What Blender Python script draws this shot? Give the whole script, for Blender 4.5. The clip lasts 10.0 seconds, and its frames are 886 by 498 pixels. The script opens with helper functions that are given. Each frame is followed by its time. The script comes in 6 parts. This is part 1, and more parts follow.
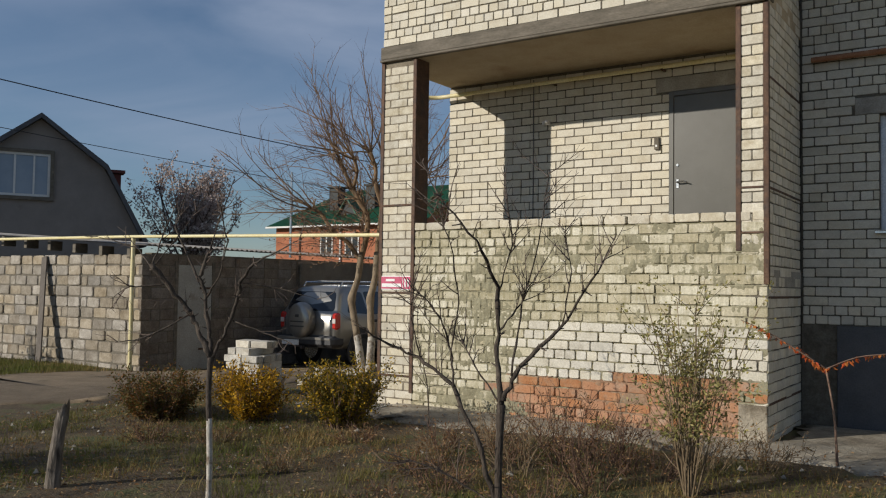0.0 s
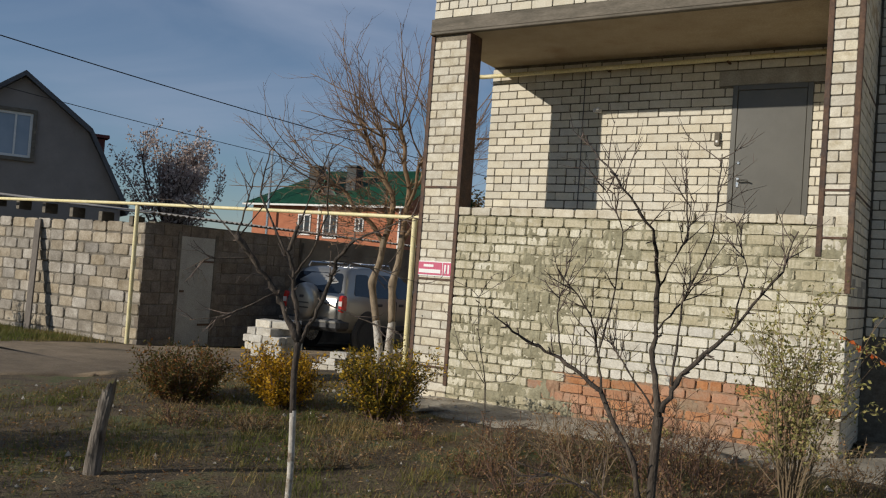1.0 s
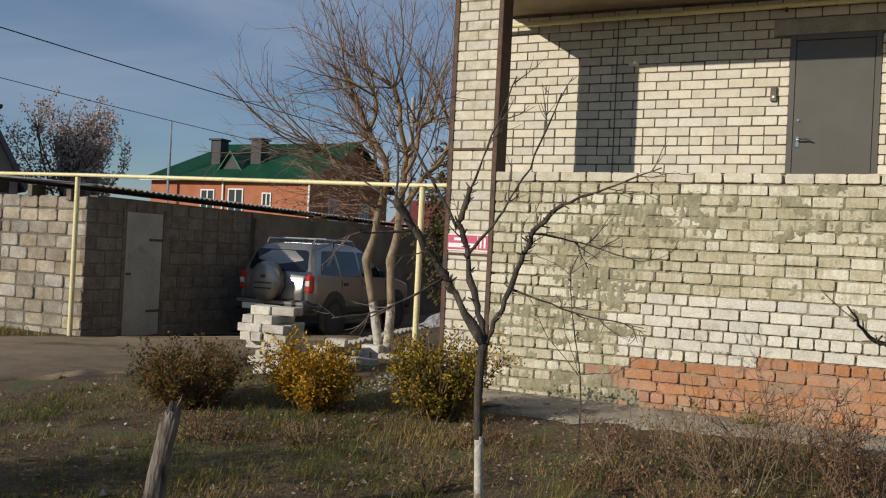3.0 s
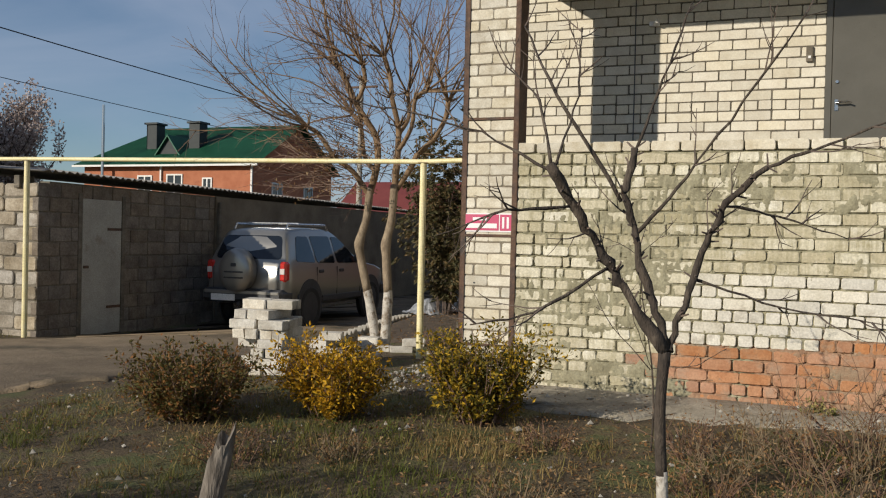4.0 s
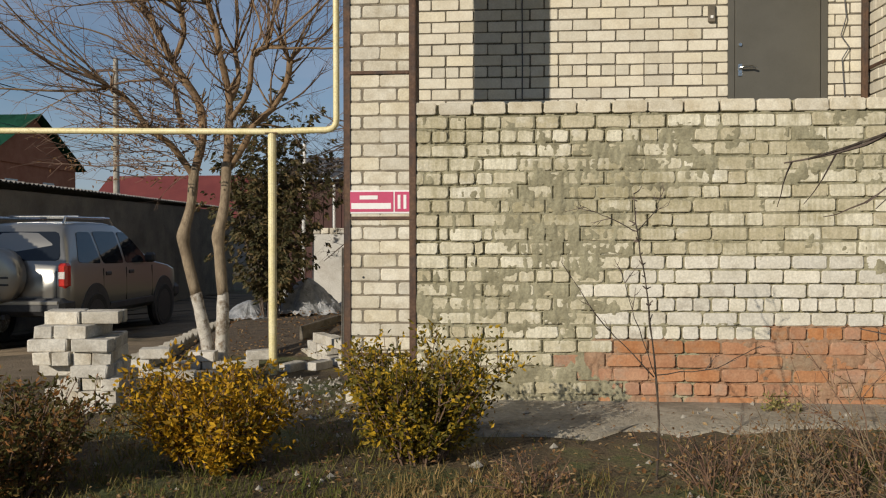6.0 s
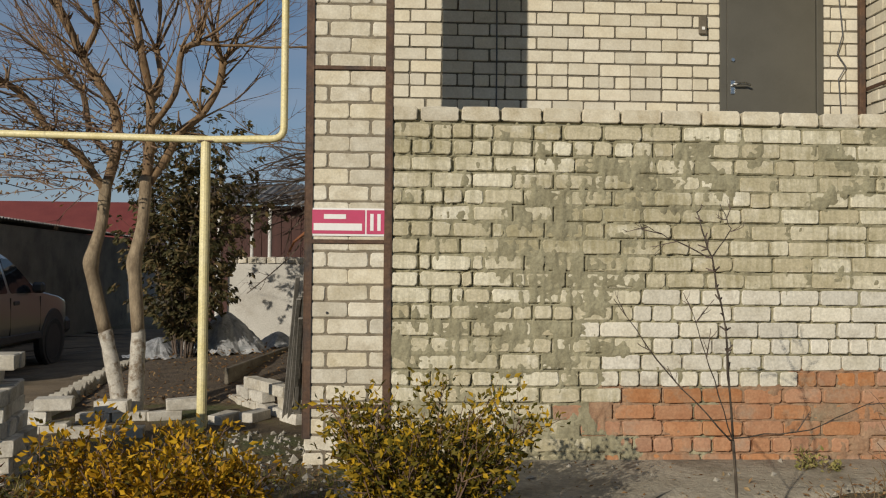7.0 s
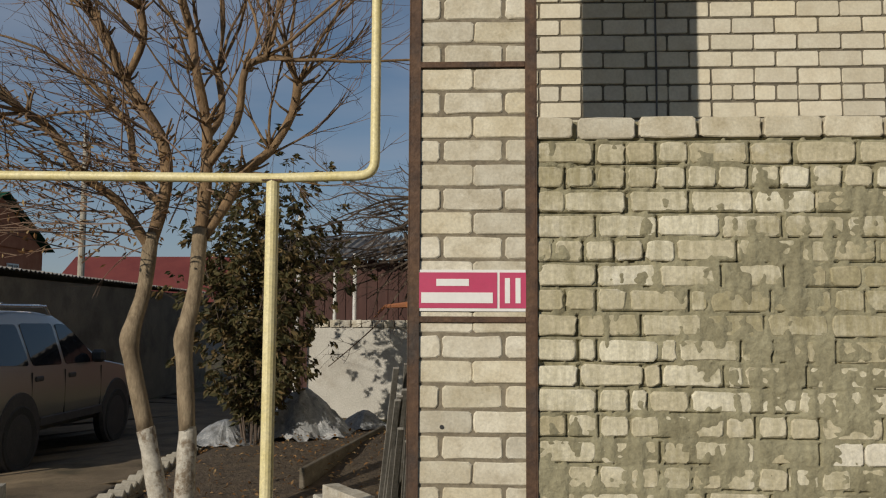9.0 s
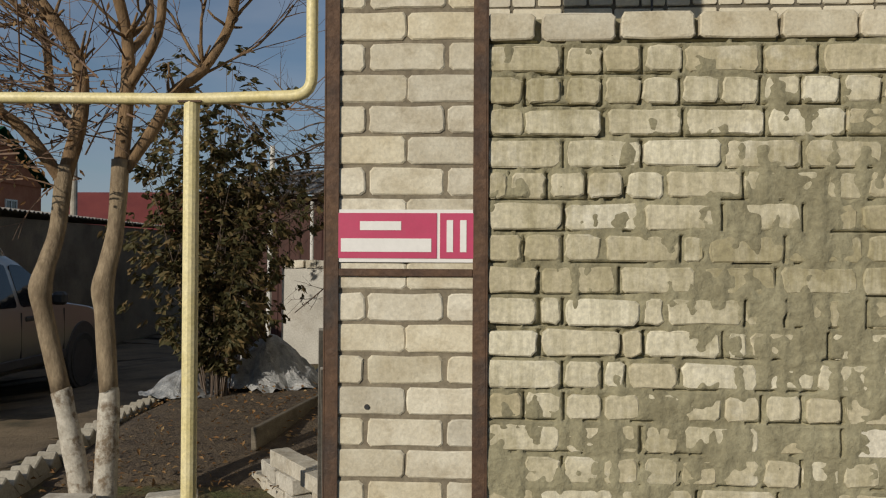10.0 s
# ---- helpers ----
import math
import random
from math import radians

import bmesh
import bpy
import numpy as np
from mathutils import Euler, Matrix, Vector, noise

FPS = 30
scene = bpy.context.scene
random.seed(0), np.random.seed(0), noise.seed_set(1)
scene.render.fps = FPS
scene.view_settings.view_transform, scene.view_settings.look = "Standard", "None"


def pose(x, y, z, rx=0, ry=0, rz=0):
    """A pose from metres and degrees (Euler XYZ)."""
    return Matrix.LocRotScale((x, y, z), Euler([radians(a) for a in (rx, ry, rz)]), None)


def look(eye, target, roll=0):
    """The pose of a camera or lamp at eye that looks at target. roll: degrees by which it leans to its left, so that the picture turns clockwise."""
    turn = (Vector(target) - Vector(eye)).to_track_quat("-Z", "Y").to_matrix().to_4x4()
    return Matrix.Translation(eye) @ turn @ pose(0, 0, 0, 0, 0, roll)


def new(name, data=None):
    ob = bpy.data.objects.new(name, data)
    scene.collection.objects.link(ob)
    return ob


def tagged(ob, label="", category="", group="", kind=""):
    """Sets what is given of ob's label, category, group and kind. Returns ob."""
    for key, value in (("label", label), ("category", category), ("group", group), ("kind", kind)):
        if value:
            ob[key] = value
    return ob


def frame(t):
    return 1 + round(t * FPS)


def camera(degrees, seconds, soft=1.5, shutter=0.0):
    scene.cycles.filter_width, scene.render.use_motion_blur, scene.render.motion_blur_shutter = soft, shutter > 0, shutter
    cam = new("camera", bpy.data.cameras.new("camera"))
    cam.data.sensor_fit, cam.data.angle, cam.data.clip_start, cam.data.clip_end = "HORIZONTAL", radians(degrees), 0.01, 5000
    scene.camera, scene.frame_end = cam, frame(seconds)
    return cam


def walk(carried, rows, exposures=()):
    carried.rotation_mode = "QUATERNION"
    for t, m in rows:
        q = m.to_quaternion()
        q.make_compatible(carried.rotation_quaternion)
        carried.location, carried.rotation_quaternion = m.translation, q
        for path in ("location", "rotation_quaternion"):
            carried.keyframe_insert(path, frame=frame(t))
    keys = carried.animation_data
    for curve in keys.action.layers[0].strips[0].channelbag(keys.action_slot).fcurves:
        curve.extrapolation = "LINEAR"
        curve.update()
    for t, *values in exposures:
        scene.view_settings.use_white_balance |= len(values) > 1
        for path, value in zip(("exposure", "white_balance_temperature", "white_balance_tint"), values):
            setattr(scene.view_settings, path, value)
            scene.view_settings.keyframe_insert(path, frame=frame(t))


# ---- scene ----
cam = camera(54.3, 10.0, 1.15)
PATH = [
    (0, (-0.238, 0.027, 1.655), (-1.341, 1.693, 1.743), 0.8),
    (0.5, (-0.725, 0.037, 1.625), (-1.828, 1.7, 1.761), 3.2),
    (1, (-1.231, 0.028, 1.624), (-2.273, 1.734, 1.686), 4.1),
    (1.5, (-1.711, 0.141, 1.561), (-2.681, 1.888, 1.654), 2.7),
    (2, (-2.174, 0.21, 1.547), (-2.876, 2.08, 1.654), 3.9),
    (2.5, (-2.614, 0.286, 1.54), (-3.394, 2.126, 1.62), 3.7),
    (3, (-3.052, 0.418, 1.554), (-3.879, 2.24, 1.57), 2.9),
    (4.3, (-4.304, 1.019, 1.519), (-4.873, 2.936, 1.499), 0.6),
    (4.5, (-4.455, 1.062, 1.504), (-4.903, 3.01, 1.544), 0.7),
    (5, (-4.845, 1.378, 1.517), (-5.14, 3.353, 1.417), -1.7),
    (5.2, (-4.977, 1.504, 1.48), (-5.274, 3.481, 1.428), -5.5),
    (6.3, (-5.601, 2.454, 1.401), (-5.72, 4.45, 1.376), 1.1),
    (6.5, (-5.726, 2.679, 1.363), (-5.82, 4.676, 1.327), -1.3),
    (7, (-6.02, 3.111, 1.402), (-5.926, 5.108, 1.457), 0.5),
    (7.5, (-6.281, 3.47, 1.418), (-6.008, 5.451, 1.469), -1.8),
    (8, (-6.391, 3.952, 1.443), (-5.969, 5.906, 1.508), 1.3),
    (8.5, (-6.425, 4.397, 1.505), (-6.227, 6.383, 1.629), 2.3),
    (9, (-6.293, 4.8, 1.567), (-6.389, 6.79, 1.738), 0.3),
    (9.5, (-6.107, 5.158, 1.61), (-6.31, 7.147, 1.632), -1.1),
    (10, (-6.076, 5.543, 1.627), (-6.185, 7.54, 1.649), 0.3),
]
EXPOSURES = [(0.0, -0.25, 6150, 10), (2.5, -0.2, 6250, 10), (4.5, -0.05, 6350, 10), (5.2, -0.1, 6400, 10), (6.5, -0.33, 6500, 9), (7.5, -0.47, 6550, 8), (10.0, -0.56, 6550, 8)]
walk(cam, [(t, look(eye, target, roll)) for t, eye, target, roll in PATH], EXPOSURES)

# ---- world, sun, exposure ----
SUN_WAY = Vector((1.01, 1.48, -0.64))
world = bpy.data.worlds.new("sky")
scene.world = world
world.use_nodes = True
wn, wl = world.node_tree.nodes, world.node_tree.links
sky = wn.new("ShaderNodeTexSky")
sky.sky_type = "NISHITA"
sky.sun_disc = False
sky.sun_elevation = radians(19.7)
sky.sun_rotation = radians(213.5)
sky.air_density, sky.dust_density, sky.ozone_density = 1.0, 0.1, 3.6
wc = wn.new("ShaderNodeTexCoord")
wmap = wn.new("ShaderNodeMapping")
wmap.inputs["Scale"].default_value = (1.6, 1.6, 5.0)
wnoise = wn.new("ShaderNodeTexNoise")
wnoise.inputs["Scale"].default_value = 1.6
wnoise.inputs["Detail"].default_value = 7
wnoise.inputs["Distortion"].default_value = 0.6
wramp = wn.new("ShaderNodeValToRGB")
wramp.color_ramp.elements[0].position, wramp.color_ramp.elements[0].color = 0.33, (0, 0, 0, 1)
wramp.color_ramp.elements[1].position, wramp.color_ramp.elements[1].color = 0.70, (0.72, 0.72, 0.72, 1)
wmix = wn.new("ShaderNodeMixRGB")
wmix.inputs["Color2"].default_value = (4.5, 5.2, 6.6, 1)
wl.new(wc.outputs["Generated"], wmap.inputs["Vector"])
wl.new(wmap.outputs["Vector"], wnoise.inputs["Vector"])
wl.new(wnoise.outputs["Fac"], wramp.inputs["Fac"])
wl.new(wramp.outputs["Color"], wmix.inputs["Fac"])
wl.new(sky.outputs["Color"], wmix.inputs["Color1"])
wl.new(wmix.outputs["Color"], wn["Background"].inputs["Color"])
wn["Background"].inputs["Strength"].default_value = 0.084
sun = new("sun", bpy.data.lights.new("sun", "SUN"))
sun.data.energy, sun.data.angle, sun.data.color = 5.0, radians(0.55), (1.0, 0.91, 0.77)
sun.matrix_world = look((0, 0, 0), SUN_WAY)

# ---- materials ----


def mat(name, c1, c2, scale=6.0, rough=0.85, bump=0.3, metal=0.0, fine=60.0, c3=None, lo=0.35, hi=0.65, c3lo=0.6, c3hi=0.72, stretch=(1, 1, 1), vary=0.0, island=False, c3scale=1.7, dist=0.01, local=False, shine=0.5, speck=0.26):
    """A two-scale surface: c1 to c2 by broad noise, fine grain, stains of c3, and a shift by object or by island."""
    m = bpy.data.materials.new(name)
    m.use_nodes = True
    n, l = m.node_tree.nodes, m.node_tree.links
    b = n["Principled BSDF"]
    b.inputs["Roughness"].default_value, b.inputs["Metallic"].default_value = rough, metal
    b.inputs["Specular IOR Level"].default_value = shine
    geo = n.new("ShaderNodeNewGeometry")
    mp = n.new("ShaderNodeMapping")
    mp.inputs["Scale"].default_value = stretch
    if local:
        l.new(n.new("ShaderNodeTexCoord").outputs["Object"], mp.inputs["Vector"])
    else:
        l.new(geo.outputs["Position"], mp.inputs["Vector"])

    def tex(s, detail=5):
        t = n.new("ShaderNodeTexNoise")
        t.inputs["Scale"].default_value, t.inputs["Detail"].default_value = s, detail
        t.inputs["Roughness"].default_value = 0.65
        l.new(mp.outputs["Vector"], t.inputs["Vector"])
        return t.outputs["Fac"]

    def rng(src, a, z, lo2=0.0, hi2=1.0):
        r = n.new("ShaderNodeMapRange")
        r.inputs["From Min"].default_value, r.inputs["From Max"].default_value = a, z
        r.inputs["To Min"].default_value, r.inputs["To Max"].default_value = lo2, hi2
        l.new(src, r.inputs["Value"])
        return r.outputs["Result"]

    def blend(kind, fac, a, z):
        x = n.new("ShaderNodeMixRGB")
        x.blend_type = kind
        for key, v in (("Fac", fac), ("Color1", a), ("Color2", z)):
            if isinstance(v, (int, float)):
                x.inputs[key].default_value = v
            elif isinstance(v, tuple):
                x.inputs[key].default_value = (*v, 1)
            else:
                l.new(v, x.inputs[key])
        return x.outputs["Color"]

    col = blend("MIX", rng(tex(scale), lo, hi), c1, c2)
    if c3:
        col = blend("MIX", rng(tex(c3scale, 8), c3lo, c3hi), col, c3)
    if vary:
        if island:
            rnd = geo.outputs["Random Per Island"]
        else:
            rnd = n.new("ShaderNodeObjectInfo").outputs["Random"]
        hs = n.new("ShaderNodeHueSaturation")
        l.new(rng(rnd, 0, 1, 1 - vary, 1 + vary * 0.6), hs.inputs["Value"])
        mul = n.new("ShaderNodeMath")
        mul.operation = "MULTIPLY"
        mul.inputs[1].default_value = 7.31
        l.new(rnd, mul.inputs[0])
        fr = n.new("ShaderNodeMath")
        fr.operation = "FRACT"
        l.new(mul.outputs[0], fr.inputs[0])
        l.new(rng(fr.outputs[0], 0, 1, 1 - vary, 1 + vary), hs.inputs["Saturation"])
        l.new(col, hs.inputs["Color"])
        col = hs.outputs["Color"]
    grain = tex(fine, 4)
    col = blend("MULTIPLY", 1.0, col, blend("MIX", rng(grain, 0.3, 0.7), (1 - speck,) * 3, (1 + speck * 0.3,) * 3))
    l.new(col, b.inputs["Base Color"])
    if bump:
        bp = n.new("ShaderNodeBump")
        bp.inputs["Strength"].default_value, bp.inputs["Distance"].default_value = bump, dist
        l.new(grain, bp.inputs["Height"])
        l.new(bp.outputs["Normal"], b.inputs["Normal"])
    l.new(rng(grain, 0.2, 0.8, min(1, rough + 0.1), max(0, rough - 0.1)), b.inputs["Roughness"])
    return m


def leafy(name, c1, c2, c3=None, rough=0.6, patchy=0.0):
    """Leaves: colour per leaf, thin enough to let some light through."""
    m = bpy.data.materials.new(name)
    m.use_nodes = True
    n, l = m.node_tree.nodes, m.node_tree.links
    b = n["Principled BSDF"]
    b.inputs["Roughness"].default_value = rough
    b.inputs["Specular IOR Level"].default_value = 0.2
    geo = n.new("ShaderNodeNewGeometry")
    r = n.new("ShaderNodeValToRGB")
    r.color_ramp.elements[0].color, r.color_ramp.elements[1].color = (*c1, 1), (*c2, 1)
    if c3:
        e = r.color_ramp.elements.new(0.5)
        e.color = (*c3, 1)
    if patchy:
        t = n.new("ShaderNodeTexNoise")
        t.inputs["Scale"].default_value, t.inputs["Detail"].default_value = patchy, 4
        l.new(geo.outputs["Position"], t.inputs["Vector"])
        up = n.new("ShaderNodeMath")
        up.operation = "MULTIPLY_ADD"
        up.inputs[1].default_value, up.inputs[2].default_value = 2.2, -0.85
        l.new(t.outputs["Fac"], up.inputs[0])
        both = n.new("ShaderNodeMath")
        both.operation = "MULTIPLY_ADD"
        both.inputs[1].default_value = 0.5
        both.use_clamp = True
        l.new(geo.outputs["Random Per Island"], both.inputs[0])
        l.new(up.outputs[0], both.inputs[2])
        l.new(both.outputs[0], r.inputs["Fac"])
    else:
        l.new(geo.outputs["Random Per Island"], r.inputs["Fac"])
    l.new(r.outputs["Color"], b.inputs["Base Color"])
    tr = n.new("ShaderNodeBsdfTranslucent")
    l.new(r.outputs["Color"], tr.inputs["Color"])
    mx = n.new("ShaderNodeMixShader")
    mx.inputs["Fac"].default_value = 0.25
    l.new(b.outputs[0], mx.inputs[1])
    l.new(tr.outputs[0], mx.inputs[2])
    l.new(mx.outputs[0], n["Material Output"].inputs["Surface"])
    return m


CREAM, CREAM2 = (0.60, 0.54, 0.42), (0.68, 0.63, 0.51)
M_BRICK = mat("silicate_brick", (0.56, 0.495, 0.37), (0.69, 0.635, 0.51), 11, 0.9, 0.5, vary=0.15, c3=(0.38, 0.31, 0.20), c3lo=0.52, c3hi=0.78, c3scale=8, dist=0.005, speck=0.2, fine=85)
M_MORTAR_C = mat("pillar_mortar", (0.17, 0.14, 0.10), (0.27, 0.23, 0.165), 14, 0.95, 0.6, dist=0.006)
M_BRICK_I = mat("silicate_brick_far", CREAM, CREAM2, 9, 0.9, 0.35, vary=0.13, island=True, c3=(0.42, 0.36, 0.25), c3lo=0.62, c3hi=0.8, c3scale=4, dist=0.004, speck=0.14)


def smeared(name, island):
    """Cream brick under dragged mortar: broad tan smears, vertical drips, pale chips."""
    m = bpy.data.materials.new(name)
    m.use_nodes = True
    n, l = m.node_tree.nodes, m.node_tree.links
    b = n["Principled BSDF"]
    b.inputs["Roughness"].default_value = 0.93
    geo = n.new("ShaderNodeNewGeometry")

    def tex(scale, stretch, detail=6):
        mp = n.new("ShaderNodeMapping")
        mp.inputs["Scale"].default_value = stretch
        l.new(geo.outputs["Position"], mp.inputs["Vector"])
        t = n.new("ShaderNodeTexNoise")
        t.inputs["Scale"].default_value, t.inputs["Detail"].default_value, t.inputs["Roughness"].default_value = scale, detail, 0.65
        l.new(mp.outputs["Vector"], t.inputs["Vector"])
        return t.outputs["Fac"]

    def rng(src, a, z, lo=0.0, hi=1.0):
        r = n.new("ShaderNodeMapRange")
        r.inputs["From Min"].default_value, r.inputs["From Max"].default_value = a, z
        r.inputs["To Min"].default_value, r.inputs["To Max"].default_value = lo, hi
        l.new(src, r.inputs["Value"])
        return r.outputs["Result"]

    def mix(fac, a, z, kind="MIX"):
        x = n.new("ShaderNodeMixRGB")
        x.blend_type = kind
        for key, v in (("Fac", fac), ("Color1", a), ("Color2", z)):
            if isinstance(v, (int, float)):
                x.inputs[key].default_value = v
            elif isinstance(v, tuple):
                x.inputs[key].default_value = (*v, 1)
            else:
                l.new(v, x.inputs[key])
        return x.outputs["Color"]

    rnd = geo.outputs["Random Per Island"] if island else n.new("ShaderNodeObjectInfo").outputs["Random"]
    body = mix(rnd, (0.50, 0.435, 0.29), (0.75, 0.70, 0.55))
    body = mix(rng(tex(5, (1, 1, 1)), 0.55, 0.75), body, (0.79, 0.75, 0.64))
    smear = rng(tex(2.0, (0.7, 1, 1.3), 8), 0.45, 0.63)
    drips = rng(tex(9, (4.0, 1, 0.5), 6), 0.42, 0.60)
    both = n.new("ShaderNodeMath")
    both.operation = "MULTIPLY_ADD"
    both.inputs[1].default_value = 0.7
    l.new(smear, both.inputs[0])
    dr = n.new("ShaderNodeMath")
    dr.operation = "MULTIPLY"
    dr.inputs[1].default_value = 0.38
    l.new(drips, dr.inputs[0])
    l.new(dr.outputs[0], both.inputs[2])
    both.use_clamp = True
    col = mix(both.outputs[0], body, (0.36, 0.315, 0.19))
    grain = tex(70, (1, 1, 1), 4)
    col = mix(1.0, col, mix(rng(grain, 0.3, 0.7), (0.72, 0.72, 0.72), (1.1, 1.1, 1.1)), "MULTIPLY")
    l.new(col, b.inputs["Base Color"])
    bp = n.new("ShaderNodeBump")
    bp.inputs["Strength"].default_value, bp.inputs["Distance"].default_value = 0.6, 0.006
    l.new(tex(45, (1, 1, 0.7), 6), bp.inputs["Height"])
    l.new(bp.outputs["Normal"], b.inputs["Normal"])
    return m


M_BRICK_SMEAR, M_BRICK_SMEAR_I = smeared("smeared_brick", False), smeared("smeared_brick_field", True)
M_RED = mat("red_brick", (0.39, 0.18, 0.088), (0.47, 0.25, 0.135), 8, 0.9, 0.5, vary=0.12, c3=(0.36, 0.27, 0.19), c3lo=0.50, c3hi=0.70, c3scale=5, dist=0.006)
M_MORTAR = mat("mortar", (0.235, 0.21, 0.13), (0.35, 0.32, 0.21), 7, 0.95, 0.8, c3=(0.19, 0.17, 0.11), c3lo=0.6, c3hi=0.8, c3scale=3, dist=0.008)
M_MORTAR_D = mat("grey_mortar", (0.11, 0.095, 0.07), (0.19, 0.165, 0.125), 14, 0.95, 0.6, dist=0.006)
M_IRON = mat("rusty_iron", (0.085, 0.05, 0.035), (0.15, 0.085, 0.05), 12, 0.75, 0.4, metal=0.3, c3=(0.06, 0.05, 0.045), c3lo=0.5, c3hi=0.7, c3scale=4)
M_BEAM = mat("weathered_channel", (0.10, 0.085, 0.06), (0.19, 0.16, 0.12), 5, 0.8, 0.5, c3=(0.30, 0.24, 0.17), c3lo=0.6, c3hi=0.75, c3scale=3, stretch=(0.4, 1, 2))
M_CONC = mat("concrete", (0.30, 0.27, 0.22), (0.42, 0.39, 0.33), 4, 0.92, 0.5, c3=(0.20, 0.17, 0.13), c3lo=0.55, c3hi=0.75, c3scale=1.6, dist=0.01)
M_CEIL = mat("ceiling_slab", (0.42, 0.33, 0.21), (0.50, 0.41, 0.28), 3, 0.9, 0.3, c3=(0.30, 0.20, 0.11), c3lo=0.55, c3hi=0.75, c3scale=1.5)
M_DOOR = mat("brown_door_paint", (0.088, 0.082, 0.066), (0.105, 0.098, 0.08), 2.5, 0.33, 0.05, fine=90, speck=0.08)
M_CHROME = mat("steel", (0.55, 0.55, 0.55), (0.62, 0.62, 0.6), 10, 0.25, 0.0, metal=1.0)
M_PIPE = mat("yellow_paint", (0.72, 0.62, 0.30), (0.80, 0.71, 0.42), 6, 0.5, 0.12, c3=(0.48, 0.34, 0.14), c3lo=0.66, c3hi=0.78, c3scale=9)
# same blocks as the front, with the side wall's shade put into the colour
M_BLOCK_SHADE = mat("cinder_block_shaded", (0.14, 0.112, 0.085), (0.24, 0.20, 0.155), 5, 0.95, 0.8, vary=0.2, island=True, c3=(0.26, 0.18, 0.11), c3lo=0.62, c3hi=0.78, c3scale=1.5, dist=0.015, fine=40)
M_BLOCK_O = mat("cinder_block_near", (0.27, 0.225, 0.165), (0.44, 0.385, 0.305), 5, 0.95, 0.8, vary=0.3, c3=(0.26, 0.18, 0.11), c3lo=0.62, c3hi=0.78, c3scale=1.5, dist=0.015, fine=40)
M_WHITEBRICK = mat("whitish_brick", (0.60, 0.555, 0.45), (0.72, 0.675, 0.57), 9, 0.92, 0.6, vary=0.14, c3=(0.40, 0.35, 0.27), c3lo=0.55, c3hi=0.72, c3scale=6, dist=0.006)
M_PILEBRICK = mat("loose_whitish_brick", (0.50, 0.455, 0.375), (0.66, 0.62, 0.54), 9, 0.92, 0.6, vary=0.2, c3=(0.36, 0.31, 0.235), c3lo=0.5, c3hi=0.72, c3scale=6, dist=0.006)
M_MORTAR_R = mat("red_dusted_mortar", (0.29, 0.165, 0.095), (0.37, 0.235, 0.145), 9, 0.95, 0.8, c3=(0.27, 0.22, 0.145), c3lo=0.52, c3hi=0.7, c3scale=3, dist=0.008)
M_SLATE = mat("asbestos_sheet", (0.24, 0.22, 0.20), (0.36, 0.34, 0.31), 4, 0.9, 0.4, c3=(0.15, 0.13, 0.10), c3lo=0.5, c3hi=0.7, c3scale=2)
M_BARK = mat("brown_bark", (0.15, 0.092, 0.048), (0.28, 0.18, 0.095), 20, 0.9, 0.7, c3=(0.10, 0.07, 0.05), c3lo=0.55, c3hi=0.7, c3scale=14, stretch=(1, 1, 0.35), fine=90)
M_BARKG = mat("grey_bark", (0.036, 0.027, 0.02), (0.08, 0.06, 0.043), 25, 0.9, 0.7, c3=(0.16, 0.125, 0.09), c3lo=0.52, c3hi=0.7, c3scale=22, stretch=(1, 1, 0.35), fine=70, dist=0.02)
M_TRUNK = mat("tan_bark", (0.19, 0.14, 0.088), (0.34, 0.265, 0.175), 14, 0.9, 0.6, c3=(0.13, 0.09, 0.055), c3lo=0.55, c3hi=0.7, c3scale=11, stretch=(1, 1, 0.4), fine=80)
M_WASH = mat("whitewash", (0.40, 0.36, 0.30), (0.56, 0.52, 0.45), 18, 0.95, 0.6, c3=(0.22, 0.17, 0.12), c3lo=0.52, c3hi=0.62, c3scale=12)
M_TWIG = mat("twigs", (0.08, 0.06, 0.048), (0.15, 0.11, 0.085), 8, 0.9, 0.0)
M_TWIGR = mat("reddish_twigs", (0.13, 0.08, 0.055), (0.22, 0.14, 0.095), 8, 0.9, 0.0)
M_TWIGP = mat("pale_dry_stems", (0.14, 0.10, 0.055), (0.23, 0.165, 0.095), 8, 0.9, 0.0)
M_WEED = mat("dry_red_stalks", (0.10, 0.055, 0.034), (0.19, 0.11, 0.068), 8, 0.9, 0.0)
M_BLACKWIRE = mat("black_wire", (0.02, 0.02, 0.022), (0.03, 0.03, 0.032), 8, 0.6, 0.0)
M_GROUND = mat("dry_earth_and_turf", (0.060, 0.042, 0.020), (0.19, 0.13, 0.066), 2.2, 0.97, 1.0, c3=(0.09, 0.098, 0.028), c3lo=0.48, c3hi=0.62, c3scale=2.2, dist=0.03, fine=35)
M_DIRT = mat("packed_sand_drive", (0.145, 0.105, 0.062), (0.225, 0.168, 0.105), 2, 0.95, 0.8, c3=(0.062, 0.05, 0.026), c3lo=0.52, c3hi=0.7, c3scale=1.2, dist=0.02, fine=45)
M_SOIL = mat("dark_bed_soil", (0.07, 0.05, 0.035), (0.13, 0.095, 0.06), 9, 0.97, 1.0, dist=0.03, fine=30)
M_GRASS = leafy("grass_blades", (0.09, 0.115, 0.02), (0.36, 0.24, 0.10), (0.16, 0.145, 0.042), 0.8, patchy=1.1)
M_FALLEN = leafy("fallen_leaves", (0.15, 0.075, 0.03), (0.38, 0.27, 0.14), (0.24, 0.13, 0.055), 0.8)
